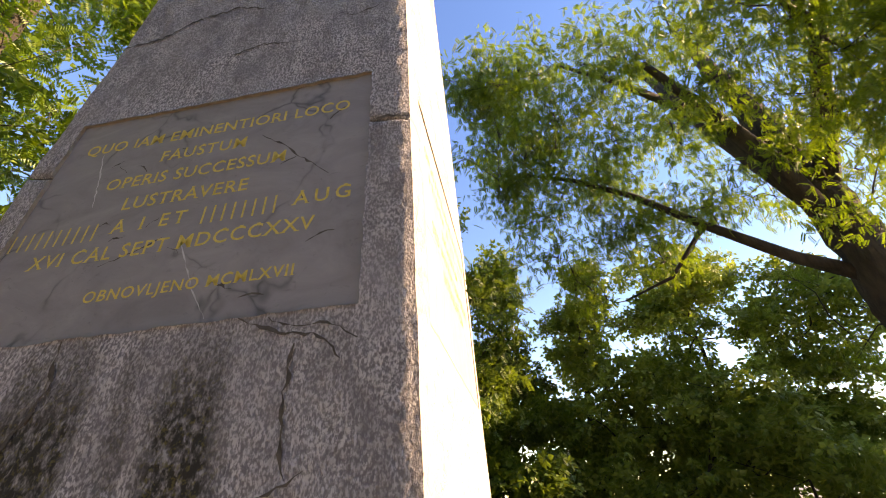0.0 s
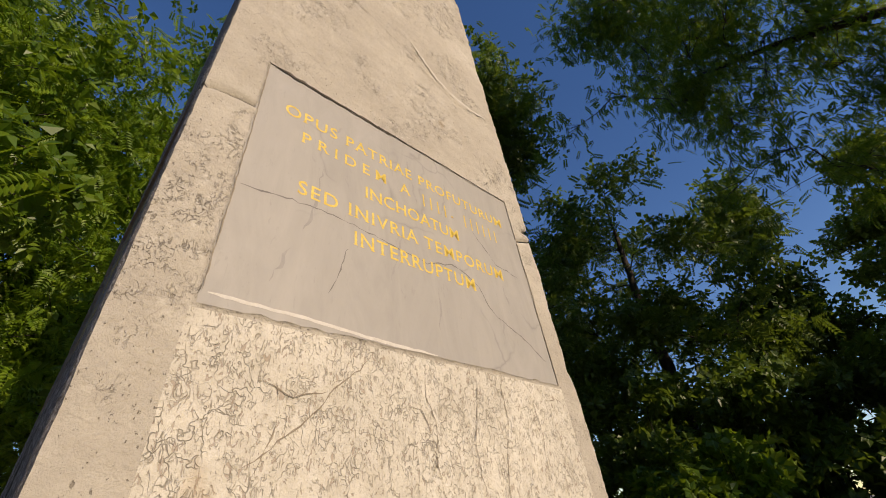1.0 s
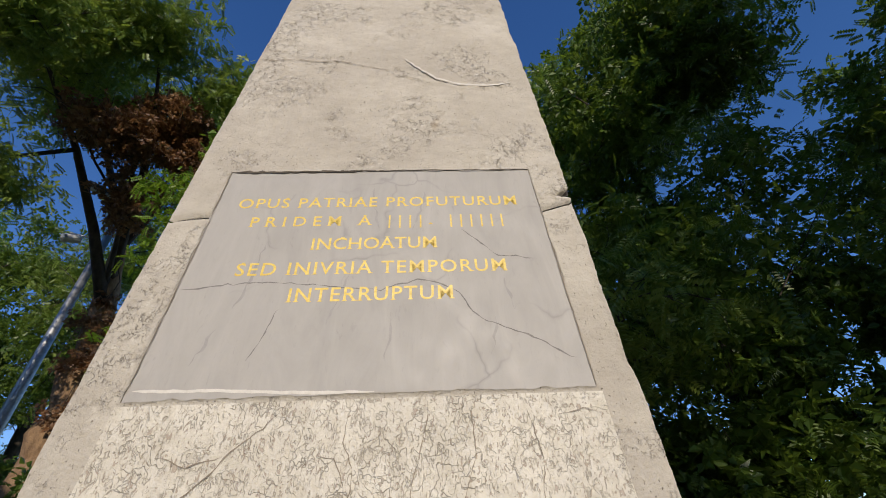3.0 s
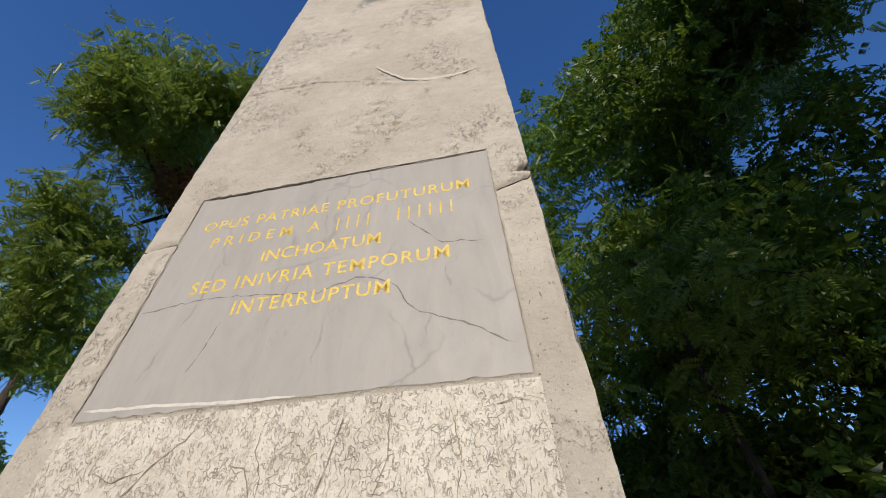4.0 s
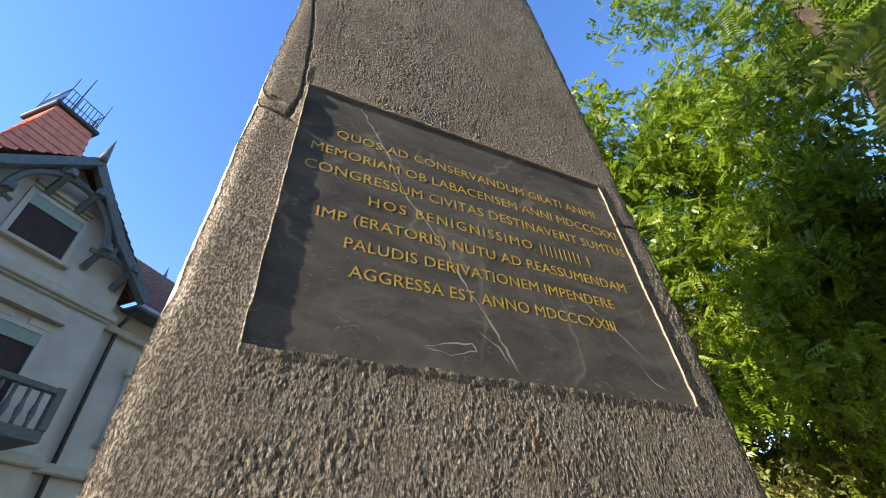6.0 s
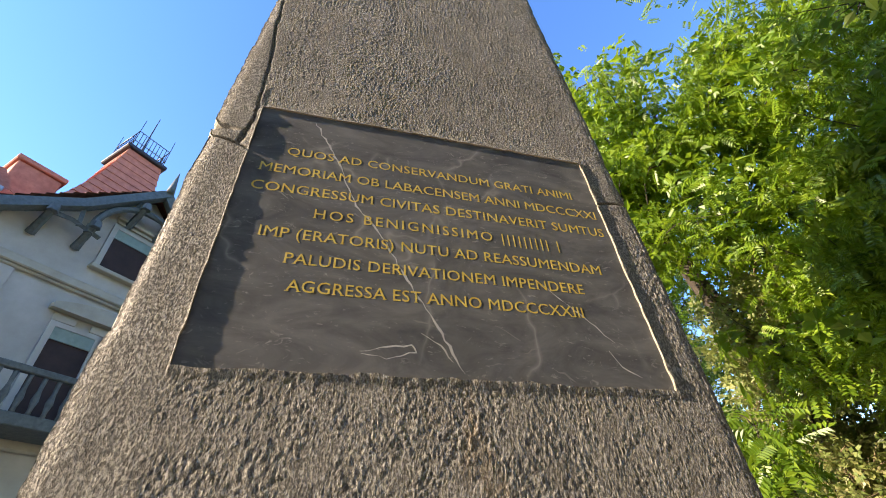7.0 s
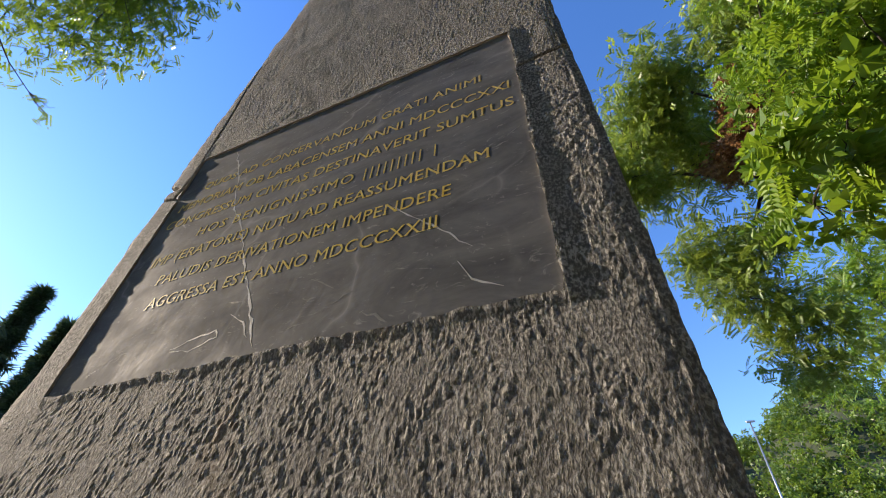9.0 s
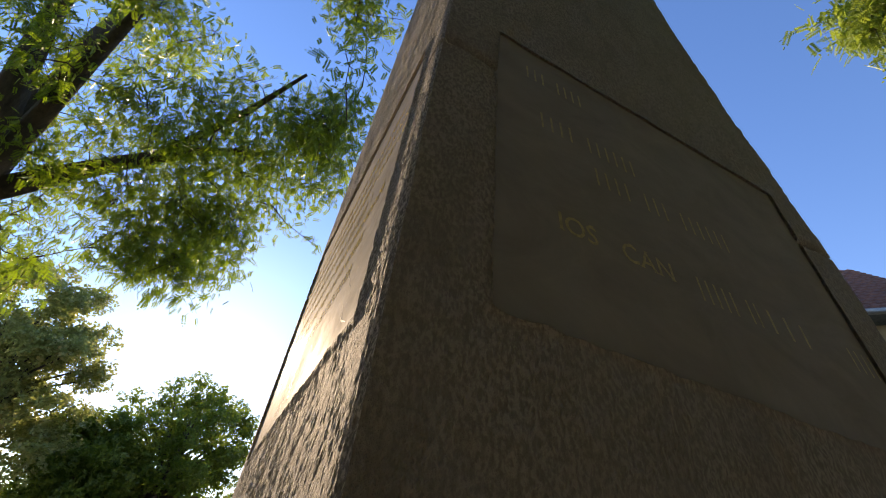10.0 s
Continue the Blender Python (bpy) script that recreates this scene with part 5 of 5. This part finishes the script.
for i, (x, y, h, r, m, lab) in enumerate(((34.0, 3.0, 12.4, 5.4, MAT_LEAF_DARK, "round leafy tree dark against the sun"), (27.0, 11.6, 14.5, 4.2, MAT_LEAF_YELLOW, "tall tree with first autumn tints"),
                                          (32.0, 7.2, 8.6, 3.2, MAT_LEAF_DARK, "low leafy tree dark against the sun"))):
    rng_t = np.random.default_rng(70 + i)
    far_tree = thing("leafy_tree", lab, "tree", at=(x, y, 0))
    child("trunk", tubes_mesh("trunk", [([(x, y, 0), (x, y + 0.2, h * 0.4), (x, y, h * 0.8)], [0.4, 0.3, 0.08])], MAT_BARK, 8), far_tree)
    cl = cluster_points((x, y, h * 0.58), (r, r, h * 0.42), 190, rng_t)
    limbs_far = [([(x, y + 0.2, h * 0.4), tuple(Vector((x, y, h * 0.5)).lerp(Vector(c), 0.5)), tuple(c)], [0.14, 0.07, 0.02]) for c in cl[::5]]
    child("branchwork", tubes_mesh("branchwork", limbs_far, MAT_BARK, 5), far_tree)
    pts = np.concatenate([cluster_points(c, (0.95, 0.95, 0.65), 52, rng_t) for c in cl])
    child("crown", scatter("crown", "broad", pts, 0.34, rng_t, m, 0.2), far_tree)

# the wooded hill: a swelling slope under a coat of treetops
rng_h = np.random.default_rng(80)
hv, hf = [], []


def hill_height(az, r):
    crest = 44 + 7 * math.sin(az * 9.0) + 4 * math.sin(az * 23.0 + 1)
    rise = max(0.0, min(1.0, (r - 70) / 90))
    end = max(0.0, min(1.0, (az + 2.35) / 0.25)) * max(0.0, min(1.0, (-0.75 - az) / 0.3))
    return crest * rise * rise * (3 - 2 * rise) * end - 0.5


for i in range(30):
    for j in range(12):
        az, r = -2.4 + 1.75 * i / 29, 65 + 13 * j
        hv.append((r * math.cos(az), r * math.sin(az), hill_height(az, r)))
for i in range(29):
    for j in range(11):
        a = i * 12 + j
        hf.append((a, a + 1, a + 13, a + 12))
tagged(new("hill", mesh_from("hill", hv, hf, MAT_HILL, True)), "wooded hill in the distance", "hill", kind="structure")
pts = []
for k in range(800):
    az, r = rng_h.uniform(-2.3, -0.9), 75 + 95 * rng_h.uniform(0, 1) ** 0.7
    p = (r * math.cos(az), r * math.sin(az), hill_height(az, r) + 2.2)
    q = rng_h.uniform(2.4, 4.8)
    pts.append(cluster_points(p, (q, q, q * 1.2), 40, rng_h))
tagged(new("hill_woods", scatter("hill_woods", "broad", np.concatenate(pts), 1.25, rng_h, MAT_LEAF_DARK, 0.1)), "mixed green woods covering the hill", "woods", kind="stuff")

# ---- the house ----
HOUSE = Matrix(((0.688, 0.726, 0, 8.712 - 0.28), (0.726, -0.688, 0, -8.256 - 0.29), (0, 0, 1, 0), (0, 0, 0, 1)))
# in the house's own terms: x along the front, y into the house, z up


def hpart(name, boxes, mat, parent, label="", bevel=0.0):
    made = None
    for lo, hi in boxes:
        bm = bmesh.new()
        box(bm, lo, hi, HOUSE, bevel)
        bmesh.ops.recalc_face_normals(bm, faces=bm.faces)
        made = part(name, bm, mat, parent, label)
    return made


def hpoly(name, pts, faces, mat, parent, label=""):
    return child(name, mesh_from(name, [HOUSE @ Vector(p) for p in pts], faces, mat), parent, label)


def prism(outline, y0, y1):
    """A solid from an outline in x and z, between two depths."""
    n = len(outline)
    pts = [(x, y0, z) for x, z in outline] + [(x, y1, z) for x, z in outline]
    faces = [tuple(range(n)), tuple(range(2 * n - 1, n - 1, -1))] + [(i + n, (i + 1) % n + n, (i + 1) % n, i) for i in range(n)]
    return pts, faces


house = thing("villa", "old pale plastered villa with tiled roofs and a timbered gable", "house")
G0, G1, GA, EAVE, APEX = -5.5, 0.1, -2.88, 9.7, 12.3
hpart("wall", [((-9.35, 0.4, 0), (-5.4, 9, 9.1)), ((0.3, 0.4, 0), (4.6, 9, 9.8))], MAT_PLASTER, house, "pale grey plaster wall")
pts, faces = prism([(G0, 0), (G1, 0), (G1, EAVE), (GA, APEX - 0.2), (G0, EAVE)], 0.0, 9.0)
hpoly("gable_wall", pts, faces, MAT_PLASTER, house)
hpart("string_course", [((-9.55, 0.2, 8.2), (-5.48, 0.4, 8.42)), ((-5.66, -0.16, 8.28), (0.2, 0.0, 8.52)), ((-5.62, -0.10, 8.20), (0.16, 0.0, 8.28)), ((0.3, 0.2, 8.2), (3.5, 0.4, 8.42))], MAT_TRIM, house, "ochre moulded string course", 0.03)
hpart("string_course", [((-9.55, 0.15, 4.35), (-5.48, 0.4, 4.6)), ((-5.58, -0.2, 4.35), (0.38, 0.0, 4.6))], MAT_TRIM, house, "", 0.04)
hpart("frieze", [((-9.36, 0.37, 8.44), (-5.52, 0.4, 9.1))], MAT_TRIM, house, "ochre painted band under the eaves")


def house_window(x, z0, z1, w, y, hood):
    win = hpart("window", [((x - w / 2, y - 0.02, z0), (x + w / 2, y + 0.02, z1))], MAT_DARK_GLASS, house, "dark window behind a pale surround")
    hpart("frame", [((x - w / 2 - 0.14, y - 0.08, z0), (x - w / 2, y + 0.05, z1 + 0.12)), ((x + w / 2, y - 0.08, z0), (x + w / 2 + 0.14, y + 0.05, z1 + 0.12)),
                    ((x - w / 2, y - 0.08, z1), (x + w / 2, y + 0.05, z1 + 0.12))], MAT_PLASTER, win)
    hpart("blind", [((x - w / 2, y - 0.06, z1 - 0.32), (x + w / 2, y - 0.025, z1))], MAT_SHUTTER, win, "half-drawn grey-green blind")
    hpart("sill", [((x - w / 2 - 0.22, y - 0.2, z0 - 0.12), (x + w / 2 + 0.22, y + 0.03, z0))], MAT_TRIM, win, "", 0.02)
    if hood:
        n = 9
        arch = [(x - w / 2 - 0.3 + (w + 0.6) * i / n, z1 + 0.42 + 0.2 * math.sin(math.pi * i / n)) for i in range(n + 1)]
        outline = [(x - w / 2 - 0.3, z1 + 0.28), *[(a, b) for a, b in arch], (x + w / 2 + 0.3, z1 + 0.28)]
        p2, f2 = prism(outline, y - 0.2, y + 0.02)
        hpoly("hood", p2, f2, MAT_TRIM, win, "curved stucco hood")
        hpart("bracket", [((x - w / 2 - 0.2, y - 0.13, z1 - 0.02), (x - w / 2 - 0.02, y, z1 + 0.28)), ((x + w / 2 + 0.02, y - 0.13, z1 - 0.02), (x + w / 2 + 0.2, y, z1 + 0.28))], MAT_TRIM, win)
    return win


house_window(-7.55, 5.3, 6.95, 0.85, 0.4, True)
house_window(-2.53, 5.0, 7.2, 0.95, 0.0, False)
house_window(-3.68, 5.0, 7.2, 0.95, 0.0, False)
house_window(-2.93, 9.14, 10.52, 1.36, 0.0, False)
hood_run = [(-4.45 + 2.7 * i / 12, 7.72 + 0.26 * math.sin(math.pi * i / 12) ** 0.8) for i in range(13)]
pts, faces = prism([(-4.45, 7.58), *hood_run, (-1.75, 7.58)], -0.24, 0.0)
hpoly("hood", pts, faces, MAT_TRIM, house, "curved stucco hood over the paired windows")
hpart("frieze_panel", [((-4.3, -0.06, 7.34), (-3.75, 0.0, 7.54)), ((-3.4, -0.06, 7.34), (-2.8, 0.0, 7.54)), ((-2.45, -0.06, 7.34), (-1.9, 0.0, 7.54))], MAT_PLASTER, house, "", 0.015)
hpart("lintel_moulding", [((-3.75, -0.12, 10.86), (-2.1, 0.0, 10.96)), ((-3.7, -0.07, 10.72), (-2.15, 0.0, 10.80))], MAT_TRIM, house, "ochre moulding over the gable window", 0.015)
hpart("corner_strip", [((-0.75, -0.05, 4.6), (0.1, 0.0, 8.2))], MAT_PLASTER, house, "", 0.01)


def roof_slope(name, x0, x1, y0, z0, y1, z1, mat, step=0.32, cols=0.24):
    """A tiled slope with courses standing proud, wavy along the courses."""
    v, f = [], []
    rows_n = max(2, round(math.hypot(y1 - y0, z1 - z0) / step))
    n = max(2, round((x1 - x0) / (cols / 4)))
    for r in range(rows_n):
        for e in (0, 1):
            t = (r + e) / rows_n
            lift = 0.05 if e == 0 else 0.0
            for i in range(n + 1):
                wave = 0.022 * math.sin(2 * math.pi * i / 4)
                v.append((x0 + (x1 - x0) * i / n, y0 + (y1 - y0) * t, z0 + (z1 - z0) * t + lift + wave))
        a = r * 2 * (n + 1)
        f += [(a + i, a + i + 1, a + n + 2 + i, a + n + 1 + i) for i in range(n)]
        if r:
            f += [(a - n - 1 + i, a - n + i, a + i + 1, a + i) for i in range(n)]
    return hpoly(name, v, f, mat, house, "weathered brown-red tiled roof slope")


roof_slope("roof", -10.3, -5.6, -0.35, 9.05, 3.4, 13.0, MAT_TILE)
roof_slope("roof", 0.2, 5.2, -0.35, 9.75, 3.6, 13.0, MAT_TILE_RED)
# the gable's two slopes run into the house
gv2, gf2 = [], []
for side, (xa, xb) in enumerate(((G0 - 0.55, GA), (G1 + 0.55, GA))):
    rows_n = 15
    for r in range(rows_n):
        for e in (0, 1):
            t = (r + e) / rows_n
            for yy in np.linspace(-0.5, 8.5, 60):
                gv2.append((xa + (xb - xa) * t, float(yy), EAVE - 0.45 + (APEX + 0.15 - EAVE + 0.45) * t + (0.06 if e == 0 else 0.0)))
        a = (side * rows_n + r) * 120
        gf2 += [(a + i, a + i + 1, a + 61 + i, a + 60 + i) for i in range(59)]
        if r:
            gf2 += [(a - 60 + i, a - 59 + i, a + 1 + i, a + i) for i in range(59)]
hpoly("gable_roof", gv2, gf2, MAT_TILE, house, "tiled gable roof")
for sg, xa in ((-1, G0 - 0.5), (1, G1 + 0.5)):
    def tp(x, y, z):
        return HOUSE @ Vector((GA + sg * x, y, z))
    half_w = abs(xa - GA)
    child("bargeboard", tubes_mesh("bargeboard", [([tp(half_w, -0.48, EAVE - 0.62), tp(half_w * 0.5, -0.48, EAVE + 0.72), tp(0, -0.48, APEX - 0.05)], [0.2, 0.19, 0.19])], MAT_TIMBER, 4, 0, False), house, "deep grey-green timber bargeboard")
    arch_pts = [tp(1.34 * math.cos(a), -0.42, 9.95 + 1.35 * math.sin(a)) for a in [math.pi / 2 * k / 8 for k in range(9)]]
    child("arch_brace", tubes_mesh("arch_brace", [(arch_pts, [0.10] * 9), ([tp(1.34, -0.42, 9.7), tp(1.34, -0.42, 10.0)], [0.12, 0.12])], MAT_TIMBER, 6, 0, False), house, "curved grey-green timber brace")
    for tie_pts in ([tp(2.35, -0.42, 9.78), tp(1.8, -0.42, 9.86), tp(1.05, -0.42, 9.72)], [tp(1.62, -0.42, 9.78), tp(1.72, -0.42, 10.5)], [tp(0.55, -0.42, 11.2), tp(0.6, -0.42, 11.75)]):
        child("tie", tubes_mesh("tie", [(tie_pts, [0.075] * len(tie_pts))], MAT_TIMBER, 4, 0, False), house)
    for bx, bz in ((2.3, 9.22), (1.32, 9.36), (0.42, 10.75)):
        child("eave_bracket", tubes_mesh("eave_bracket", [([tp(bx, 0.0, bz), tp(bx, -0.22, bz + 0.22), tp(bx, -0.62, bz + 0.58)], [0.12, 0.10, 0.10]), ([tp(bx, -0.62, bz + 0.45), tp(bx, -0.62, bz + 0.68)], [0.14, 0.11])], MAT_TIMBER, 6, 0, False), house, "carved dark timber bracket")
hpart("gutter", [((-10.45, -0.5, 8.92), (-5.9, -0.32, 9.06)), ((0.4, -0.5, 9.6), (5.25, -0.32, 9.76))], MAT_STEEL, house, "zinc gutter", 0.03)
hpart("soffit", [((-10.2, -0.32, 8.96), (-5.9, 0.4, 9.02)), ((0.5, -0.32, 9.64), (5.1, 0.4, 9.7))], MAT_TIMBER, house)
child("downpipe", tubes_mesh("downpipe", [([HOUSE @ Vector(p) for p in ((-6.05, -0.3, 9.0), (-6.05, 0.25, 8.5), (-6.05, 0.3, 8.0), (-6.05, 0.3, 0))], [0.06] * 4)], MAT_IRON, 7), house, "dark downpipe")
for x, y, z in ((GA, -0.6, APEX), (-8.3, 2.6, 11.9)):
    child("finial", tubes_mesh("finial", [([HOUSE @ Vector((x, y, z)), HOUSE @ Vector((x, y, z + 0.25)), HOUSE @ Vector((x, y, z + 1.0))], [0.14, 0.11, 0.01])], MAT_TIMBER, 6), house, "pointed green metal finial")
# balcony with turned balusters
hpart("balcony_floor", [((-4.6, -1.3, 4.55), (1.2, 0.0, 4.8))], MAT_TIMBER, house, "dark timber balcony floor", 0.02)
hpart("balcony_rail", [((-4.6, -1.32, 5.58), (1.2, -1.16, 5.72))], MAT_TIMBER, house, "", 0.02)
hpart("balcony_post", [((-4.62, -1.32, 4.8), (-4.44, -1.14, 5.75)), ((1.05, -1.32, 4.8), (1.22, -1.14, 5.75))], MAT_TIMBER, house, "", 0.02)
for i in range(20):
    x = -4.2 + 0.27 * i
    child("baluster", tubes_mesh("baluster", [([HOUSE @ Vector((x, -1.24, z)) for z in (4.8, 4.9, 5.1, 5.3, 5.5, 5.58)], [0.05, 0.04, 0.075, 0.04, 0.045, 0.05])], MAT_TIMBER, 6), house)
# tower roof with iron cresting, and the chimney
tx0, tx1, tz0, tz1 = -4.45, -0.5, 11.0, 16.7
pts = [(tx0, 2.4, tz0), (tx1, 2.4, tz0), (tx1, 6.4, tz0), (tx0, 6.4, tz0), (tx0 + 0.76, 3.5, tz1), (tx1 - 1.81, 3.5, tz1), (tx1 - 1.81, 5.2, tz1), (tx0 + 0.76, 5.2, tz1)]
tv, tf = [], []
for r in range(16):
    for e in (0, 1):
        t = (r + e) / 16
        for i in range(4):
            p, q = Vector(pts[i]), Vector(pts[i + 4])
            c = p.lerp(q, t + 0.55 * t * (1 - t))
            c.z = p.z + (q.z - p.z) * t
            if e == 0:
                c = c + (c - Vector((-2.9, 4.4, c.z))) * 0.03
            tv.append(c)
    a = r * 8
    for i in range(4):
        tf.append((a + i, a + (i + 1) % 4, a + 4 + (i + 1) % 4, a + 4 + i))
        if r:
            tf.append((a - 4 + i, a - 4 + (i + 1) % 4, a + (i + 1) % 4, a + i))
hpoly("tower_roof", tv, tf, MAT_TILE_RED, house, "steep red tiled tower roof")
hpart("tower_cap", [((tx0 + 0.6, 3.35, tz1), (tx1 - 1.65, 5.35, tz1 + 0.2))], MAT_IRON, house, "", 0.04)
runs = []
corners = [(tx0 + 0.76, 3.5), (tx1 - 1.81, 3.5), (tx1 - 1.81, 5.2), (tx0 + 0.76, 5.2)]
for (xa, ya), (xb, yb) in zip(corners, corners[1:] + corners[:1]):
    for hgt in (0.35, 0.95):
        runs.append(([HOUSE @ Vector((xa, ya, tz1 + 0.2 + hgt)), HOUSE @ Vector((xb, yb, tz1 + 0.2 + hgt))], [0.02, 0.02]))
    for i in range(9):
        x, y = xa + (xb - xa) * i / 9, ya + (yb - ya) * i / 9
        runs.append(([HOUSE @ Vector((x, y, tz1 + 0.2)), HOUSE @ Vector((x, y, tz1 + (1.9 if i == 0 else 1.15)))], [0.025, 0.015]))
child("cresting", tubes_mesh("cresting", runs, MAT_IRON, 4), house, "wrought-iron roof cresting")
child("mast", tubes_mesh("mast", [([HOUSE @ Vector((-2.95, 4.35, z)) for z in (tz1 + 0.2, tz1 + 0.9, tz1 + 1.0, tz1 + 3.4)], [0.12, 0.14, 0.04, 0.015])], MAT_IRON, 6), house, "tall iron spike")
hpart("chimney", [((-1.2, 3.6, 10.5), (0.1, 4.8, 13.6)), ((-1.3, 3.5, 13.6), (0.2, 4.9, 13.8))], MAT_TILE_RED, house, "red rendered chimney", 0.03)
# roof aerial
aerial = thing("roof_aerial", "thin metal television aerial on the roof", "aerial")
runs = [([HOUSE @ Vector((3.2, 2.0, 11.4)), HOUSE @ Vector((3.2, 2.0, 13.6))], [0.025, 0.02]), ([HOUSE @ Vector((2.2, 2.0, 13.4)), HOUSE @ Vector((4.4, 2.0, 13.5))], [0.018, 0.018])]
runs += [([HOUSE @ Vector((2.4 + 0.3 * i, 1.7, 13.42)), HOUSE @ Vector((2.4 + 0.3 * i, 2.3, 13.42))], [0.01, 0.01]) for i in range(6)]
child("aerial_rods", tubes_mesh("aerial_rods", runs, MAT_STEEL, 4), aerial)

# ---- street furniture ----
lamp = thing("street_lamp", "grey steel street lamp with a flat dark head", "street lamp", at=(-9.0, -10.1, 0))
child("pole", tubes_mesh("pole", [([(-9.0, -10.1, 0), (-9.0, -10.1, 6), (-9.0, -10.1, 12.4)], [0.15, 0.13, 0.10])], MAT_STEEL, 14), lamp)
hm = Matrix.Translation((-9.0, -10.1, 12.5)) @ Matrix.Rotation(radians(-52), 4, "Z") @ Matrix.Rotation(radians(-10), 4, "Y")
bm = bmesh.new()
box(bm, (-0.15, -0.2, -0.06), (1.25, 0.2, 0.10), hm, 0.05)
part("lamp_head", bm, MAT_LAMP, lamp, "flat dark lamp head")
bm = bmesh.new()
box(bm, (0.25, -0.15, -0.085), (1.1, 0.15, -0.055), hm, 0.01)
part("lens", bm, MAT_LENS, lamp)
arm = Matrix.Translation((-9.0, -10.1, 10.7)) @ Matrix.Rotation(radians(-48), 4, "Z")
child("bracket_arm", tubes_mesh("bracket_arm", [([arm @ Vector((0, 0, 0)), arm @ Vector((0.45, 0, 0.06)), arm @ Vector((0.9, 0, 0.0))], [0.03, 0.03, 0.03])], MAT_STEEL, 7), lamp)
bm = bmesh.new()
box(bm, (0.55, -0.14, -0.02), (1.05, 0.14, 0.18), arm @ Matrix.Rotation(radians(18), 4, "Y"), 0.05)
part("floodlight", bm, MAT_LENS, lamp, "small pale floodlight")

sign = thing("sign_pole", "grey post with a round no-stopping sign", "road sign", at=(-3.45, -2.66, 0))
child("pole", tubes_mesh("pole", [([(-3.45, -2.66, 0), (-3.45, -2.66, 1.6), (-3.45, -2.66, 2.66)], [0.034, 0.034, 0.034])], MAT_STEEL, 10), sign)
face_dir = Matrix.Translation((-3.42, -2.58, 2.34)) @ Matrix.Rotation(radians(60), 4, "Z") @ Matrix.Rotation(radians(90), 4, "Y")
for nm, r, d, m in (("rim", 0.30, 0.010, MAT_RED), ("face", 0.245, 0.016, MAT_BLUE)):
    bm = bmesh.new()
    bmesh.ops.create_cone(bm, cap_ends=True, segments=40, radius1=r, radius2=r, depth=d, matrix=face_dir)
    part(nm, bm, m, sign)
bm = bmesh.new()
for a in (45, 135):
    box(bm, (-0.24, -0.026, 0.006), (0.24, 0.026, 0.0105 if a == 45 else 0.0115), face_dir @ Matrix.Rotation(radians(a), 4, "Z"))
part("cross", bm, MAT_RED, sign, "red diagonal cross")

mast = thing("flagpole", "thin pale pole far off before the hill", "pole", at=(-9.5, -46.0, 0))
child("pole", tubes_mesh("pole", [([(-9.5, -46, 0), (-9.5, -46, 16.2)], [0.12, 0.06])], MAT_STEEL, 8), mast)
bm = bmesh.new()
box(bm, (-9.9, -46.1, 16.1), (-9.2, -45.9, 16.25), None, 0.02)
part("lamp_arm", bm, MAT_STEEL, mast)
